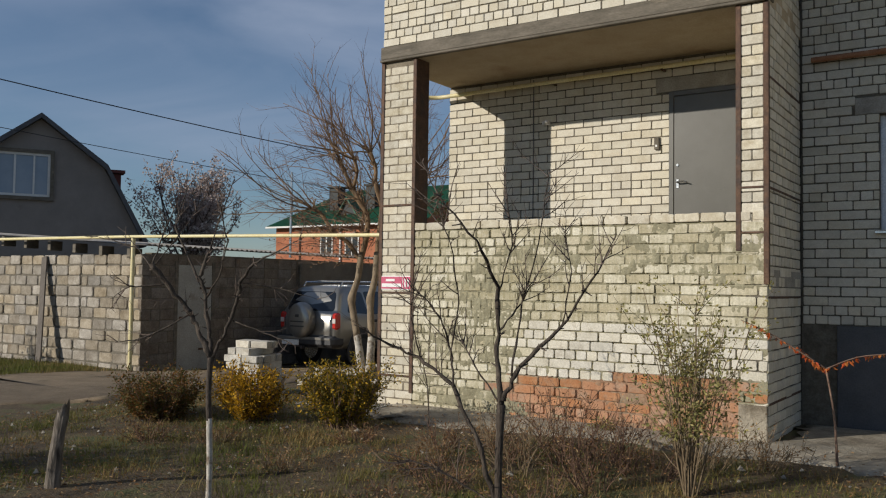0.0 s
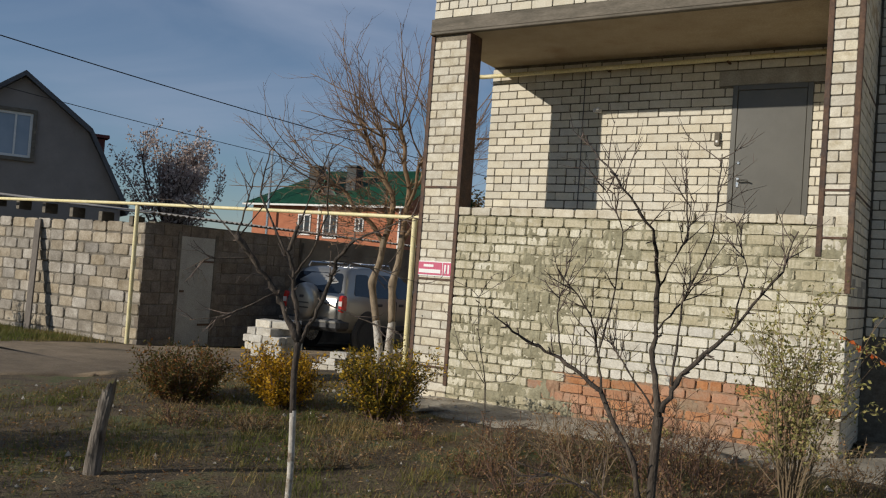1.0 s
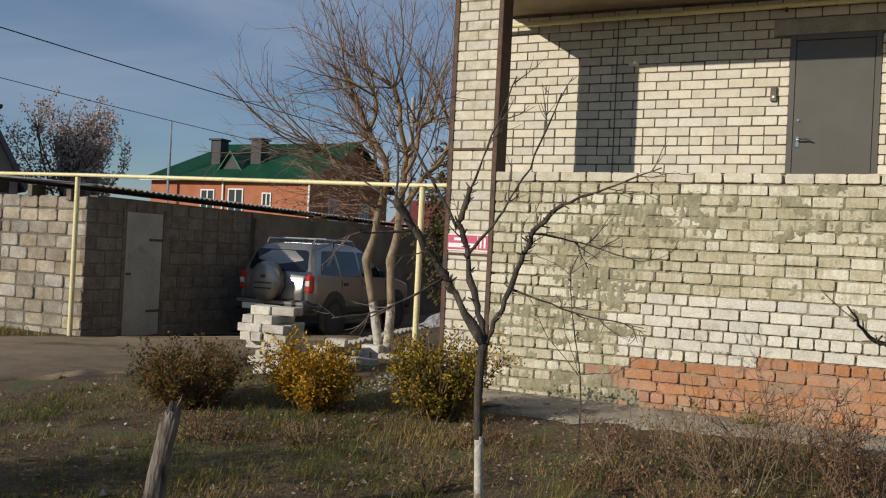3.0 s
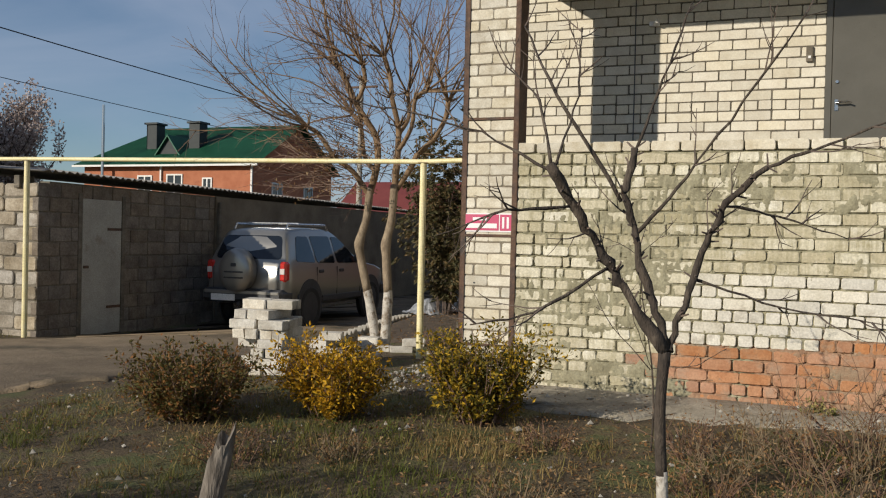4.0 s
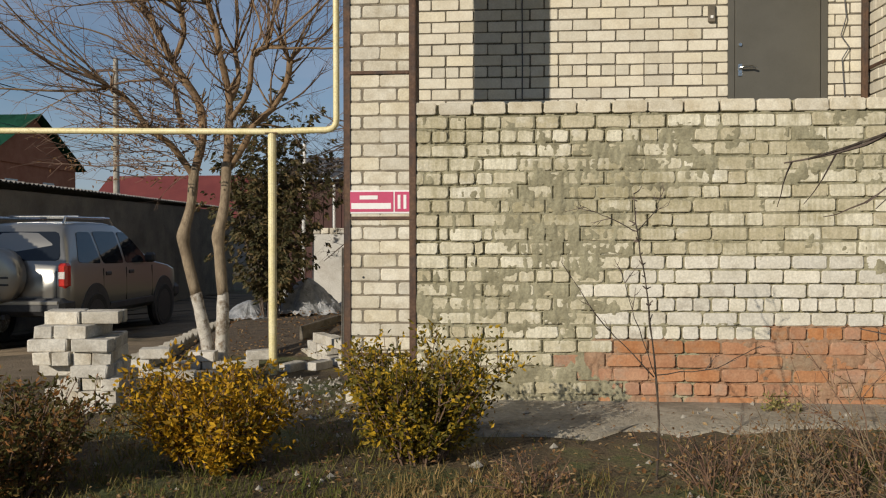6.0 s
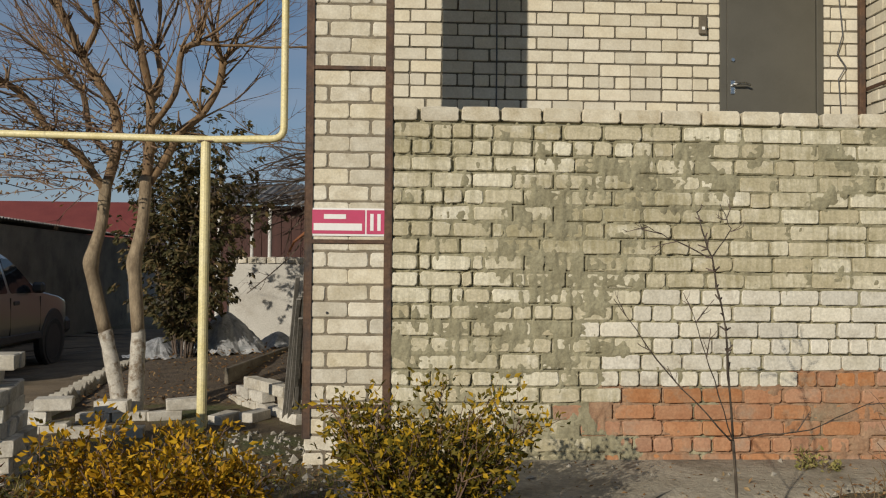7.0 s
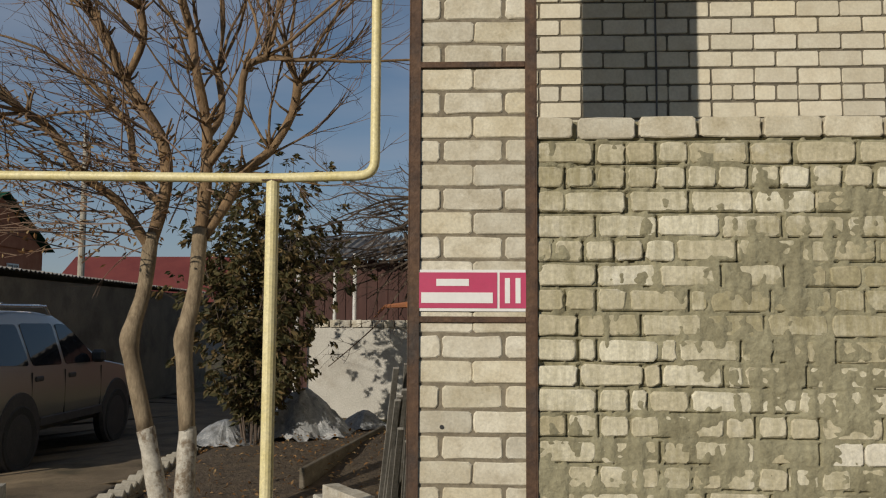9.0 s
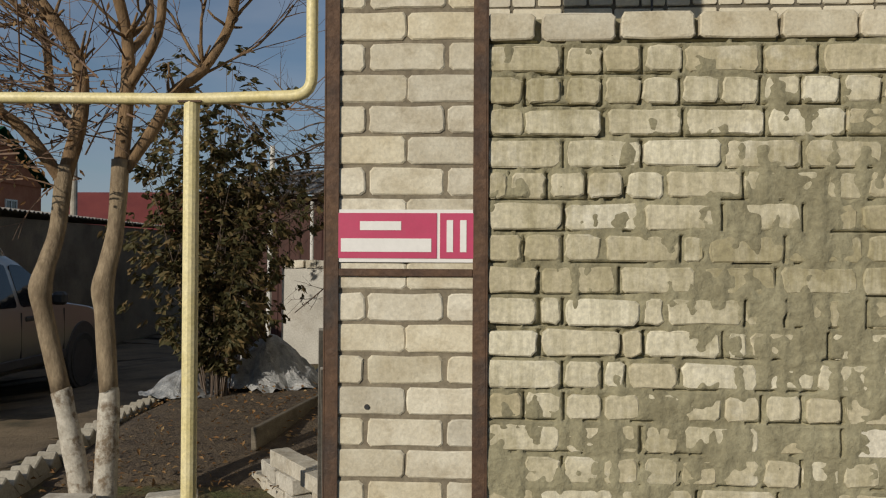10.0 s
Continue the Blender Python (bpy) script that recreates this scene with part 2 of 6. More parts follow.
M_YEL = leafy("yellow_leaves", (0.64, 0.38, 0.02), (0.07, 0.07, 0.012), (0.40, 0.21, 0.012))
M_YELG = leafy("olive_leaves", (0.05, 0.055, 0.012), (0.56, 0.34, 0.02), (0.17, 0.13, 0.017))
M_BRG = leafy("brown_leaves", (0.07, 0.075, 0.02), (0.24, 0.10, 0.03), (0.13, 0.095, 0.028))
M_DKLEAF = leafy("dark_leaves", (0.05, 0.05, 0.022), (0.19, 0.13, 0.06), (0.09, 0.08, 0.035))
M_WILLOW = leafy("willow_leaves", (0.20, 0.20, 0.06), (0.40, 0.33, 0.13), (0.28, 0.25, 0.09))
M_PALELEAF = leafy("pale_dry_leaves", (0.34, 0.26, 0.22), (0.60, 0.50, 0.44), (0.46, 0.36, 0.31))
M_APRON = mat("crumbled_concrete", (0.29, 0.25, 0.185), (0.42, 0.37, 0.285), 3, 0.95, 0.9, c3=(0.15, 0.12, 0.08), c3lo=0.5, c3hi=0.68, c3scale=2.2, dist=0.02, fine=30)
M_REDLEAF = leafy("red_leaves", (0.40, 0.07, 0.02), (0.45, 0.17, 0.04))


# ---- building helpers ----
def part(name, mesh, material, parent=None, label="", m=None, smooth=False):
    """Links a bmesh or mesh as one object, under a parent if given."""
    if isinstance(mesh, bmesh.types.BMesh):
        me = bpy.data.meshes.new(name)
        mesh.to_mesh(me)
        mesh.free()
    else:
        me = mesh
    if material and not me.materials:
        me.materials.append(material)
    if smooth:
        me.shade_smooth()
    ob = new(name, me)
    if m is not None:
        ob.matrix_basis = m
    if parent:
        ob.parent = parent
    if label:
        ob["label"] = label
    return ob


def empty(name, m=None):
    ob = new(name)
    if m is not None:
        ob.matrix_basis = m
    return ob


def box(bm, x0, x1, y0, y1, z0, z1, bevel=0.0):
    r = bmesh.ops.create_cube(bm, size=1, matrix=Matrix.Translation(((x0 + x1) / 2, (y0 + y1) / 2, (z0 + z1) / 2)) @ Matrix.Diagonal((x1 - x0, y1 - y0, z1 - z0, 1)))
    if bevel:
        es = list({e for v in r["verts"] for e in v.link_edges})
        bmesh.ops.bevel(bm, geom=es, offset=bevel, segments=1, affect="EDGES")
    return bm


def boxes(*bs, bevel=0.0):
    bm = bmesh.new()
    for b in bs:
        box(bm, *b, bevel=bevel)
    return bm


class Soup:
    """Collects tubes, leaves and blocks into one mesh."""

    def __init__(self):
        self.v, self.f = [], []

    def tube(self, pts, radii, sides=5):
        base = len(self.v)
        prev = None
        for i, p in enumerate(pts):
            a, b = pts[max(0, i - 1)], pts[min(len(pts) - 1, i + 1)]
            d = (b - a)
            d = d.normalized() if d.length > 1e-9 else Vector((0, 0, 1))
            if prev is None:
                prev = d.orthogonal().normalized()
            u = (prev - d * prev.dot(d))
            u = u.normalized() if u.length > 1e-6 else d.orthogonal().normalized()
            prev = u
            w = d.cross(u)
            for k in range(sides):
                an = 2 * math.pi * k / sides
                self.v.append(p + (u * math.cos(an) + w * math.sin(an)) * radii[i])
        for i in range(len(pts) - 1):
            for k in range(sides):
                k2 = (k + 1) % sides
                self.f.append((base + i * sides + k, base + i * sides + k2, base + (i + 1) * sides + k2, base + (i + 1) * sides + k))
        self.f.append(tuple(base + k for k in reversed(range(sides))))
        e = base + (len(pts) - 1) * sides
        self.f.append(tuple(e + k for k in range(sides)))

    def leaf(self, p, d, n, length, width):
        """A pointed leaf folded along its rib."""
        s = d.cross(n).normalized() * width / 2
        b = len(self.v)
        lift = n * width * 0.25
        self.v += [p, p + d * length * 0.45 + s + lift, p + d * length, p + d * length * 0.45 - s + lift]
        self.f += [(b, b + 1, b + 2), (b, b + 2, b + 3)]

    def mesh(self, name):
        me = bpy.data.meshes.new(name)
        me.from_pydata(self.v, [], self.f)
        return me


def rvec(rng):
    return Vector((rng.gauss(0, 1), rng.gauss(0, 1), rng.gauss(0, 1))).normalized()


def limb(soup, rng, p, d, length, r0, r1, n=6, wander=0.12, rise=0.0, sides=5):
    """A wandering tapered limb; returns its points and directions."""
    pts, dirs = [p.copy()], [d.copy()]
    for i in range(n):
        d = (d + rvec(rng) * wander + Vector((0, 0, rise))).normalized()
        p = p + d * (length / n)
        pts.append(p.copy())
        dirs.append(d.copy())
    radii = [r0 + (r1 - r0) * (i / n) ** 0.9 for i in range(n + 1)]
    soup.tube(pts, radii, sides)
    return pts, dirs


def side_way(rng, d, angle):
    o = d.cross(rvec(rng))
    o = o.normalized() if o.length > 1e-6 else d.orthogonal().normalized()
    return (d * math.cos(angle) + o * math.sin(angle)).normalized()


def ground_z(x, y):
    def st(a, b, t):
        t = max(0.0, min(1.0, (t - a) / (b - a)))
        return t * t * (3 - 2 * t)
    z = 0.16 + 0.10 * st(4.5, 8.0, y) * st(-10.0, -8.0, x)
    z -= 0.16 * st(8.0, 12.5, y) * st(-8.8, -10.5, x)
    z += 0.16 * st(10.5, 12.5, y) * st(-9.3, -8.6, x)
    return z


def brick_mesh(name, w, h, d, rough, rng, chamfer=0.0045):
    """A brick with rounded, chipped edges and an uneven face, lying in the xz plane, its face towards -y."""
    c = min(w, h) * (0.07 + rough * 0.75)
    a, b = w / 2, h / 2
    q = rng.uniform(-0.2, 0.2) * w
    ring = [(-a + c, -b), (q, -b), (a - c, -b), (a, -b + c), (a, 0), (a, b - c), (a - c, b), (-q, b), (-a + c, b), (-a, b - c), (-a, 0), (-a, -b + c)]
    ring = [(x - rng.uniform(-0.35, 1) * rough * 0.055 * (1 if x > 0 else -1) * (abs(x) > a * 0.6), z - rng.uniform(-0.35, 1) * rough * 0.05 * (1 if z > 0 else -1) * (abs(z) > b * 0.5)) for x, z in ring]
    v = [(x, d, z) for x, z in ring] + [(x, chamfer * 0.8 + rng.uniform(0, 1) * rough * 0.015, z) for x, z in ring]
    k = chamfer * 0.8 + rough * 0.012
    v += [(x * (1 - 2 * k / w), rng.uniform(-0.5, 0.5) * rough * 0.02, z * (1 - 2 * k / h)) for x, z in ring]
    n = len(ring)
    f = []
    for s in (0, n):
        for i in range(n):
            j = (i + 1) % n
            f.append((s + i, s + j, s + n + j, s + n + i))
    f.append(tuple(range(2 * n, 3 * n)))
    me = bpy.data.meshes.new(name)
    me.from_pydata(v, [], f)
    return me


def courses(u0, u1, z0, z1, pitch, rng, header=0.3, full=0.235, half=0.112, joint=0.011, holes=(), jit=0.0):
    """Brick places (u, z, width) of a wall between u0 and u1, course by course; a hole is (u0, u1, z0, z1)."""
    out = []
    rows = int(round((z1 - z0) / pitch))
    for r in range(rows):
        z = z0 + (r + 0.5) * pitch
        size = half if rng.random() < header else full
        u = u0 if r % 2 == 0 else u0 + (half + joint if size == full else half * 0.5 + joint)
        if u > u0 + 0.03:
            out.append(((u0 + u - joint) / 2, z, u - joint - u0))
        while u < u1 - 0.035:
            w = size if rng.random() > jit else (half if size == full else full)
            w = min(w, u1 - u)
            out.append((u + w / 2, z, w))
            u += w + joint
    kept = []
    for u, z, w in out:
        segs = [(u - w / 2, u + w / 2)]
        for a, b, c, d in holes:
            if c < z < d:
                nxt = []
                for s, e in segs:
                    if e <= a or s >= b:
                        nxt.append((s, e))
                    else:
                        if a - s > 0.03:
                            nxt.append((s, a))
                        if e - b > 0.03:
                            nxt.append((b, e))
                segs = nxt
        kept += [((s + e) / 2, z, e - s) for s, e in segs]
    return kept


def brick_stuff(name, places, m, depth, h, material, parent, rng, rough=0.06, skew=0.003):
    """All bricks of a far wall joined into one mesh."""
    s = Soup()
    for u, z, w in places:
        c = min(w, h) * (0.045 + rough * 0.6)
        du, dz, dd = rng.uniform(-skew, skew), rng.uniform(-skew, skew), rng.uniform(-0.003, 0.003)
        w2 = w / 2
        ring = [(-w2 + c, -h / 2), (w2 - c, -h / 2), (w2, -h / 2 + c), (w2, h / 2 - c), (w2 - c, h / 2), (-w2 + c, h / 2), (-w2, h / 2 - c), (-w2, -h / 2 + c)]
        b = len(s.v)
        for k, dep in ((1.0, depth), (1.0, 0.005), (0.94, 0.0)):
            for x, zz in ring:
                kx = 1 - (1 - k) * h / w
                s.v.append(Vector((u + du + x * kx + rng.uniform(-1, 1) * rough * 0.03, dd + dep, z + dz + zz * k + rng.uniform(-1, 1) * rough * 0.025)))
        for q in (0, 8):
            for i in range(8):
                j = (i + 1) % 8
                s.f.append((b + q + i, b + q + j, b + q + 8 + j, b + q + 8 + i))
        s.f.append(tuple(range(b + 16, b + 24)))
    ob = part(name, s.mesh(name), material, parent, m=m)
    ob["kind"] = "stuff"
    return ob

# ---- ground ----
def make_ground():
    """One sheet, fine near the garden and coarse out to the horizon."""
    xs = sorted({round(v, 3) for v in [-3000, -900, -300, -120, -60, -35, -25, -20, 6, 12, 30, 80, 300, 900, 3000] + [-18 + 0.4 * i for i in range(58)]})
    ys = sorted({round(v, 3) for v in [-3000, -900, -300, -80, -30, -12, -6, -3, 20, 25, 32, 45, 70, 120, 300, 900, 3000] + [-1 + 0.4 * i for i in range(48)]})
    v, f = [], []
    for y in ys:
        for x in xs:
            near = -18 < x < 5 and -1 < y < 18
            v.append((x, y, ground_z(x, y) + (0.02 * noise.noise((x * 1.3, y * 1.3, 0)) if near else 0.0)))
    nx = len(xs)
    for j in range(len(ys) - 1):
        for i in range(nx - 1):
            f.append((j * nx + i, j * nx + i + 1, (j + 1) * nx + i + 1, (j + 1) * nx + i))
    me = bpy.data.meshes.new("ground")
    me.from_pydata(v, [], f)
    return tagged(part("ground", me, M_GROUND, smooth=True), "dry autumn garden soil with sparse brown turf", "ground", kind="structure")


make_ground()


def patch(name, outline, z, material, label, rng, lift=0.0, ragged=0.05):
    """A worn slab of ground cover with an uneven rim, following the ground."""
    bm = bmesh.new()
    c = Vector((sum(p[0] for p in outline) / len(outline), sum(p[1] for p in outline) / len(outline), 0))
    dense = []
    for i, a in enumerate(outline):
        b = outline[(i + 1) % len(outline)]
        n = max(2, int(math.dist(a, b) / 0.18))
        for k in range(n):
            t = k / n
            dense.append((a[0] + (b[0] - a[0]) * t + rng.uniform(-ragged, ragged), a[1] + (b[1] - a[1]) * t + rng.uniform(-ragged, ragged)))
    rings = []
    hw, hh = max(abs(p[0] - c.x) for p in outline), max(abs(p[1] - c.y) for p in outline)
    for d, dz in ((0.0, -0.06), (0.10, z * 0.35), (0.24, z * 0.8), (0.42, z)):
        sx, sy = 1 - d / hw, 1 - d / hh
        rings.append([bm.verts.new((c.x + (x - c.x) * sx, c.y + (y - c.y) * sy, ground_z(c.x + (x - c.x) * sx, c.y + (y - c.y) * sy) + dz + lift)) for x, y in dense])
    for a, b in zip(rings, rings[1:]):
        for i in range(len(a)):
            j = (i + 1) % len(a)
            bm.faces.new((a[i], a[j], b[j], b[i]))
    bm.faces.new(rings[-1])
    bmesh.ops.recalc_face_normals(bm, faces=bm.faces)
    return tagged(part(name, bm, material, smooth=True), label, name.replace("_", " "), kind="structure")


R = random.Random(3)
patch("pavement", [(-6.35, 7.45), (-5.2, 7.25), (-3.9, 7.5), (-2.2, 7.5), (-0.2, 7.3), (3.0, 7.4), (3.0, 9.9), (-2.0, 9.9), (-2.0, 8.45), (-6.35, 8.45)], 0.034, M_APRON, "crumbling grey concrete apron along the brick wall", R, 0.0, 0.13)
patch("driveway", [(-22, 4.3), (-14.0, 4.6), (-10.6, 5.4), (-9.5, 7.6), (-9.35, 10.0), (-9.6, 13.5), (-9.8, 24), (-12.9, 24), (-12.7, 9.6), (-13.6, 7.2), (-22, 6.5)], 0.03, M_DIRT, "packed sandy driveway in front of the shed", R, 0.0, 0.16)
patch("sand_heap", [(-2.45, 5.0), (-1.75, 4.9), (-1.3, 5.3), (-1.6, 5.8), (-2.4, 5.75)], 0.09, M_APRON, "low trodden heap of pale sand in the grass", R, 0.0, 0.08)
patch("garden_bed", [(-8.9, 10.6), (-7.0, 10.5), (-6.75, 14.4), (-9.3, 14.4)], 0.05, M_SOIL, "dark dug garden bed with leaf litter", R)

# ---- house walls ----
YF, YB, XL, XC, XR = 8.25, 9.735, -6.59, -6.09, -2.12
PITCH, Z0, ZP, ZBEAM = 0.0985, 0.22, 2.40, 4.35
DOOR = (-3.55, -2.72, 1.86, 3.95)
FRONT = Matrix.Translation((0, YF, 0))


# the bond of the parapet from the coping down: F stretcher, T three quarters, H header, Q closer; a row goes on as its last letter
BOND = ["TFFFFFFFFFFFFFFF", "FHHHFTFFFFHHF", "HHHHHHHHHHHHHHFTF", "HFFFFFFFFFHHF", "FFFFFFTFFFFHF", "QHHHHFFHTFFFHHF", "FFFFTHFFFHFFF", "HHHFQFFHFTFFF", "TFFFFFFTFFHFF",
        "TQFQFHFFTFFFF", "TFQFQFFFHFFTF", "FHQTFTFFFHFFF", "HHHHHHHHHFHHHHF", "FFHFFTFFFFF", "HHHHHHHHHHHFHHHH", "TFFFHFFFFFF", "HHHHHTFHHHHHH", "TFFFFFFFF", "HFFHFFHFFF", "FFTFFFFF", "HHHFHHFHHH", "TFFFFFF"]
UNIT = {"F": 0.2445, "T": 0.168, "H": 0.1215, "Q": 0.072}


def front_places():
    """Parapet courses: red base below, smeared cream bricks, a cleaner coping on top; with the joints of every course."""
    rng = random.Random(21)
    cream, red, coping, joints = [], [], [], []
    for r, row in enumerate(BOND):
        z = ZP - (r + 0.5) * PITCH
        u, k, js = XC + 0.004, 0, []
        while u < XR - 0.04:
            pitch = UNIT[row[min(k, len(row) - 1)]] * rng.uniform(0.985, 1.015)
            k += 1
            w = min(pitch - rng.uniform(0.008, 0.015), XR - 0.003 - u)
            item = (u + w / 2, z, w)
            top = 0.86 if u > -3.68 else 0.76 if u > -5.05 + 0.12 * math.sin(r * 2.3) else 0.0
            if r == 0:
                coping.append(item)
            elif z < top and (u < XR - 0.26 or z > 0.62):
                red.append(item)
            else:
                cream.append(item)
            u += pitch
            js.append(u - 0.006)
        joints.append(js)
    return cream, red, coping, joints


def wall_front():
    w = tagged(empty("wall_front"), "cream brick parapet wall with smeared mortar and a red brick base", "brick wall", kind="structure")
    part("wall_core", boxes((XC + 0.004, XR - 0.004, YF + 0.04, YF + 0.24, Z0 - 0.2, ZP - 0.012)), M_MORTAR, w)
    # mortar dragged over the brick faces, thick in some places, and open cracks under and beside some bricks
    part("footing", boxes((XR - 0.262, XR - 0.002, YF - 0.014, YF + 0.03, Z0 - 0.15, 0.615), bevel=0.008), M_APRON, w, "pale concrete footing")
    joints = front_places()[3]
    xs = [XC + 0.003]
    while xs[-1] < XR - 0.02:
        xs.append(xs[-1] + (0.005 if xs[-1] < -4.3 else 0.0115))
    xs[-1] = XR - 0.003
    steps = (0.0, 0.05, 0.1, 0.2, 0.32, 0.44, 0.56, 0.68, 0.8, 0.89, 0.925, 0.965)
    levels = [(r, q, ZP - (r + q) * PITCH) for r in range(len(BOND)) for q in steps if r + q > 0.86]
    levels.append((len(BOND) - 1, 0.99, Z0 - 0.15))
    nx = len(xs) - 1
    v, f, base = [], [], []
    for r, q, z in levels:
        js, m = joints[r], 0
        for x in xs:
            while m < len(js) - 1 and x > js[m] + 0.02:
                m += 1
            thick = 0.7 * noise.noise((x * 1.1, z * 2.2, 4.0)) + 0.58 * noise.noise((x * 4.0, z * 9.0, 0.0)) + 0.42 * noise.noise((x * 24.0, z * 7.0, 2.0)) + 0.25 * noise.noise((x * 34.0, z * 44.0, 5.0))
            clean = max(0.0, min(1.0, (x + 4.9) * 1.6)) * max(0.0, min(1.0, (1.35 - z) * 4.0)) * (1.0 if z > 0.85 else 0.0)
            if z < 0.82:
                thick += -0.22 + 0.35 * max(0.0, min(1.0, (-4.5 - x) * 1.6))
            if z > ZP - 0.42:
                clean = max(clean, 0.12)
            y = 0.0040 - 0.018 * thick + 0.011 * clean
            y = y if y < 0.009 else 0.009 + (y - 0.009) * 2.2
            if 0.9 < q < 0.98 and noise.noise((x * 5.0, r * 3.7, 11.0)) + 0.5 * noise.noise((x * 19.0, r * 5.1, 3.0)) - 0.35 * thick > 0.02 - 0.16 * (r < 4):
                y += 0.02
            if abs(x - js[m]) < 0.0052 and 0.08 < q < 0.95 and noise.noise((m * 1.7, r * 2.9, 6.0)) - 0.3 * thick > -0.02 - 0.2 * (r < 4):
                y += 0.022
            v.append((x, YF + max(-0.007, min(0.036, y)), z))
    for k in range(len(levels) - 1):
        for i in range(nx):
            a = k * (nx + 1) + i
            x, y, z = v[a]
            line = 0.855 if x > -3.68 else 0.755
            edge = -4.75 + 0.5 * noise.noise((x * 3.0, z * 4.0, 7.0))
            streak = abs(x + 4.22 + 0.05 * math.sin(z * 9)) < 0.08 + 0.05 * noise.noise((x * 9.0, z * 7.0, 3.0))
            (base if z < line and edge < x < XR - 0.27 and not streak else f).append((a + nx + 1, a + nx + 2, a + 1, a))
    for name, faces, m, label in (("mortar_bed", f, M_MORTAR, "tan smeared mortar"), ("mortar_bed", base, M_MORTAR_R, "brick-dusted mortar of the red base")):
        used = {q: n for n, q in enumerate(sorted({q for face in faces for q in face}))}
        me = bpy.data.meshes.new(name)
        me.from_pydata([v[q] for q in used], [], [tuple(used[q] for q in face) for face in faces])
        part(name, me, m, w, label, smooth=True)
    return w


WALL_FRONT = wall_front()

# column with the iron straps
COLUMN = tagged(empty("pillar_corner"), "cream brick corner pillar strapped with rusty angle iron", "brick pillar", kind="structure")
part("mortar_bed", boxes((XL + 0.012, XC - 0.012, YF + 0.006, YF + 0.247, 0.1, ZBEAM)), M_MORTAR_C, COLUMN)
hole = bmesh.new()
bmesh.ops.create_cone(hole, cap_ends=True, segments=12, radius1=0.010, radius2=0.008, depth=0.012, matrix=pose(-6.461, YF - 0.0, 1.159, 90))
part("hole", hole, M_BLACKWIRE, COLUMN, "small dark drill hole")
# dark sheet standing in for the shaded inner brick side
part("inner_face", boxes((XC - 0.004, XC + 0.006, YF + 0.036, YF + 0.255, ZP - 0.02, ZBEAM)), M_IRON, COLUMN, "inner side of the pillar, its shade drawn as a dark brown sheet")


def angle_iron(x, side, z0, z1, y, parent, wide=0.042):
    """An L-shaped iron at a pillar's edge; side is +1 where the corner lies towards +x."""
    bm = boxes((x - wide / 2, x + wide / 2, y - 0.010, y - 0.004, z0, z1), bevel=0.0015)
    xe = x + side * wide / 2
    box(bm, min(xe, xe + side * 0.006), max(xe, xe + side * 0.006), y - 0.010, y + 0.038, z0, z1, bevel=0.0015)
    return part("angle_iron", bm, M_IRON, parent, "rusty angle iron")


angle_iron(XL + 0.017, -1, 0.42, ZBEAM, YF, COLUMN)
angle_iron(XC - 0.019, 1, 0.42, ZBEAM, YF, COLUMN)
for z in (0.61, 1.582, 2.617):
    part("strap", boxes((XL + 0.038, XC - 0.04, YF - 0.011, YF - 0.005, z - 0.012, z + 0.012), bevel=0.002), M_IRON, COLUMN, "rusty flat strap")

# slim pillar at the far end of the loggia
PIL2 = tagged(empty("pillar_slim"), "slim cream brick pillar edged with angle iron", "brick pillar", kind="structure")
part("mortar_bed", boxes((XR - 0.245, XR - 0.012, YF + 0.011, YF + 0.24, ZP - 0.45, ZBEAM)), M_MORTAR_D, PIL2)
angle_iron(XR - 0.262, 1, 2.03, ZBEAM, YF, PIL2)
angle_iron(XR - 0.012, 1, 1.72, ZBEAM, YF, PIL2)
for z in (2.62, 2.2):
    part("strap", boxes((XR - 0.24, XR - 0.035, YF - 0.011, YF - 0.005, z - 0.01, z + 0.01), bevel=0.002), M_IRON, PIL2)

# wall above the beam, and the beam
WALL_UP = tagged(empty("wall_upper"), "cream brick wall of the upper storey over the loggia", "brick wall", kind="structure")
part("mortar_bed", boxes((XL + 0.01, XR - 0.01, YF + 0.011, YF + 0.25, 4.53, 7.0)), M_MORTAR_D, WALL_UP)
beam = tagged(part("beam", boxes((XL - 0.012, XR + 0.015, YF - 0.03, YF + 0.22, ZBEAM + 0.035, 4.535), (XL - 0.012, XR + 0.015, YF - 0.05, YF + 0.02, ZBEAM, ZBEAM + 0.028), bevel=0.006), M_BEAM), "weathered brown channel beam carrying the upper wall", "beam", kind="structure")
tagged(part("ceiling", boxes((XL, XR, YF + 0.02, YB + 0.2, ZBEAM + 0.002, ZBEAM + 0.18)), M_CEIL), "stained concrete ceiling slab of the loggia", "ceiling", kind="structure")
tagged(part("floor", boxes((XL, XR, YF + 0.25, YB, 1.70, 1.86)), M_CONC), "concrete floor slab of the loggia", "floor", kind="structure")

# wall behind the loggia and the main wall beyond it
WALL_BACK = tagged(empty("wall_back"), "cream brick wall behind the loggia with a doorway", "brick wall", kind="structure")
d0, d1, d2, d3 = DOOR
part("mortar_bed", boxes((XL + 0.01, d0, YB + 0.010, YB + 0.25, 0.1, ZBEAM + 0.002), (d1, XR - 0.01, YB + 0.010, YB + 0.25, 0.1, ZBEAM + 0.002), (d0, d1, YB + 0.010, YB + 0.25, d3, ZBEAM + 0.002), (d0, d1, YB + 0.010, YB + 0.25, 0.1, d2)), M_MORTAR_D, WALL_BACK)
part("lintel", boxes((d0 - 0.16, d1 + 0.16, YB - 0.003, YB + 0.05, d3 + 0.004, d3 + 0.17), bevel=0.004), M_CONC, WALL_BACK, "grey concrete lintel")

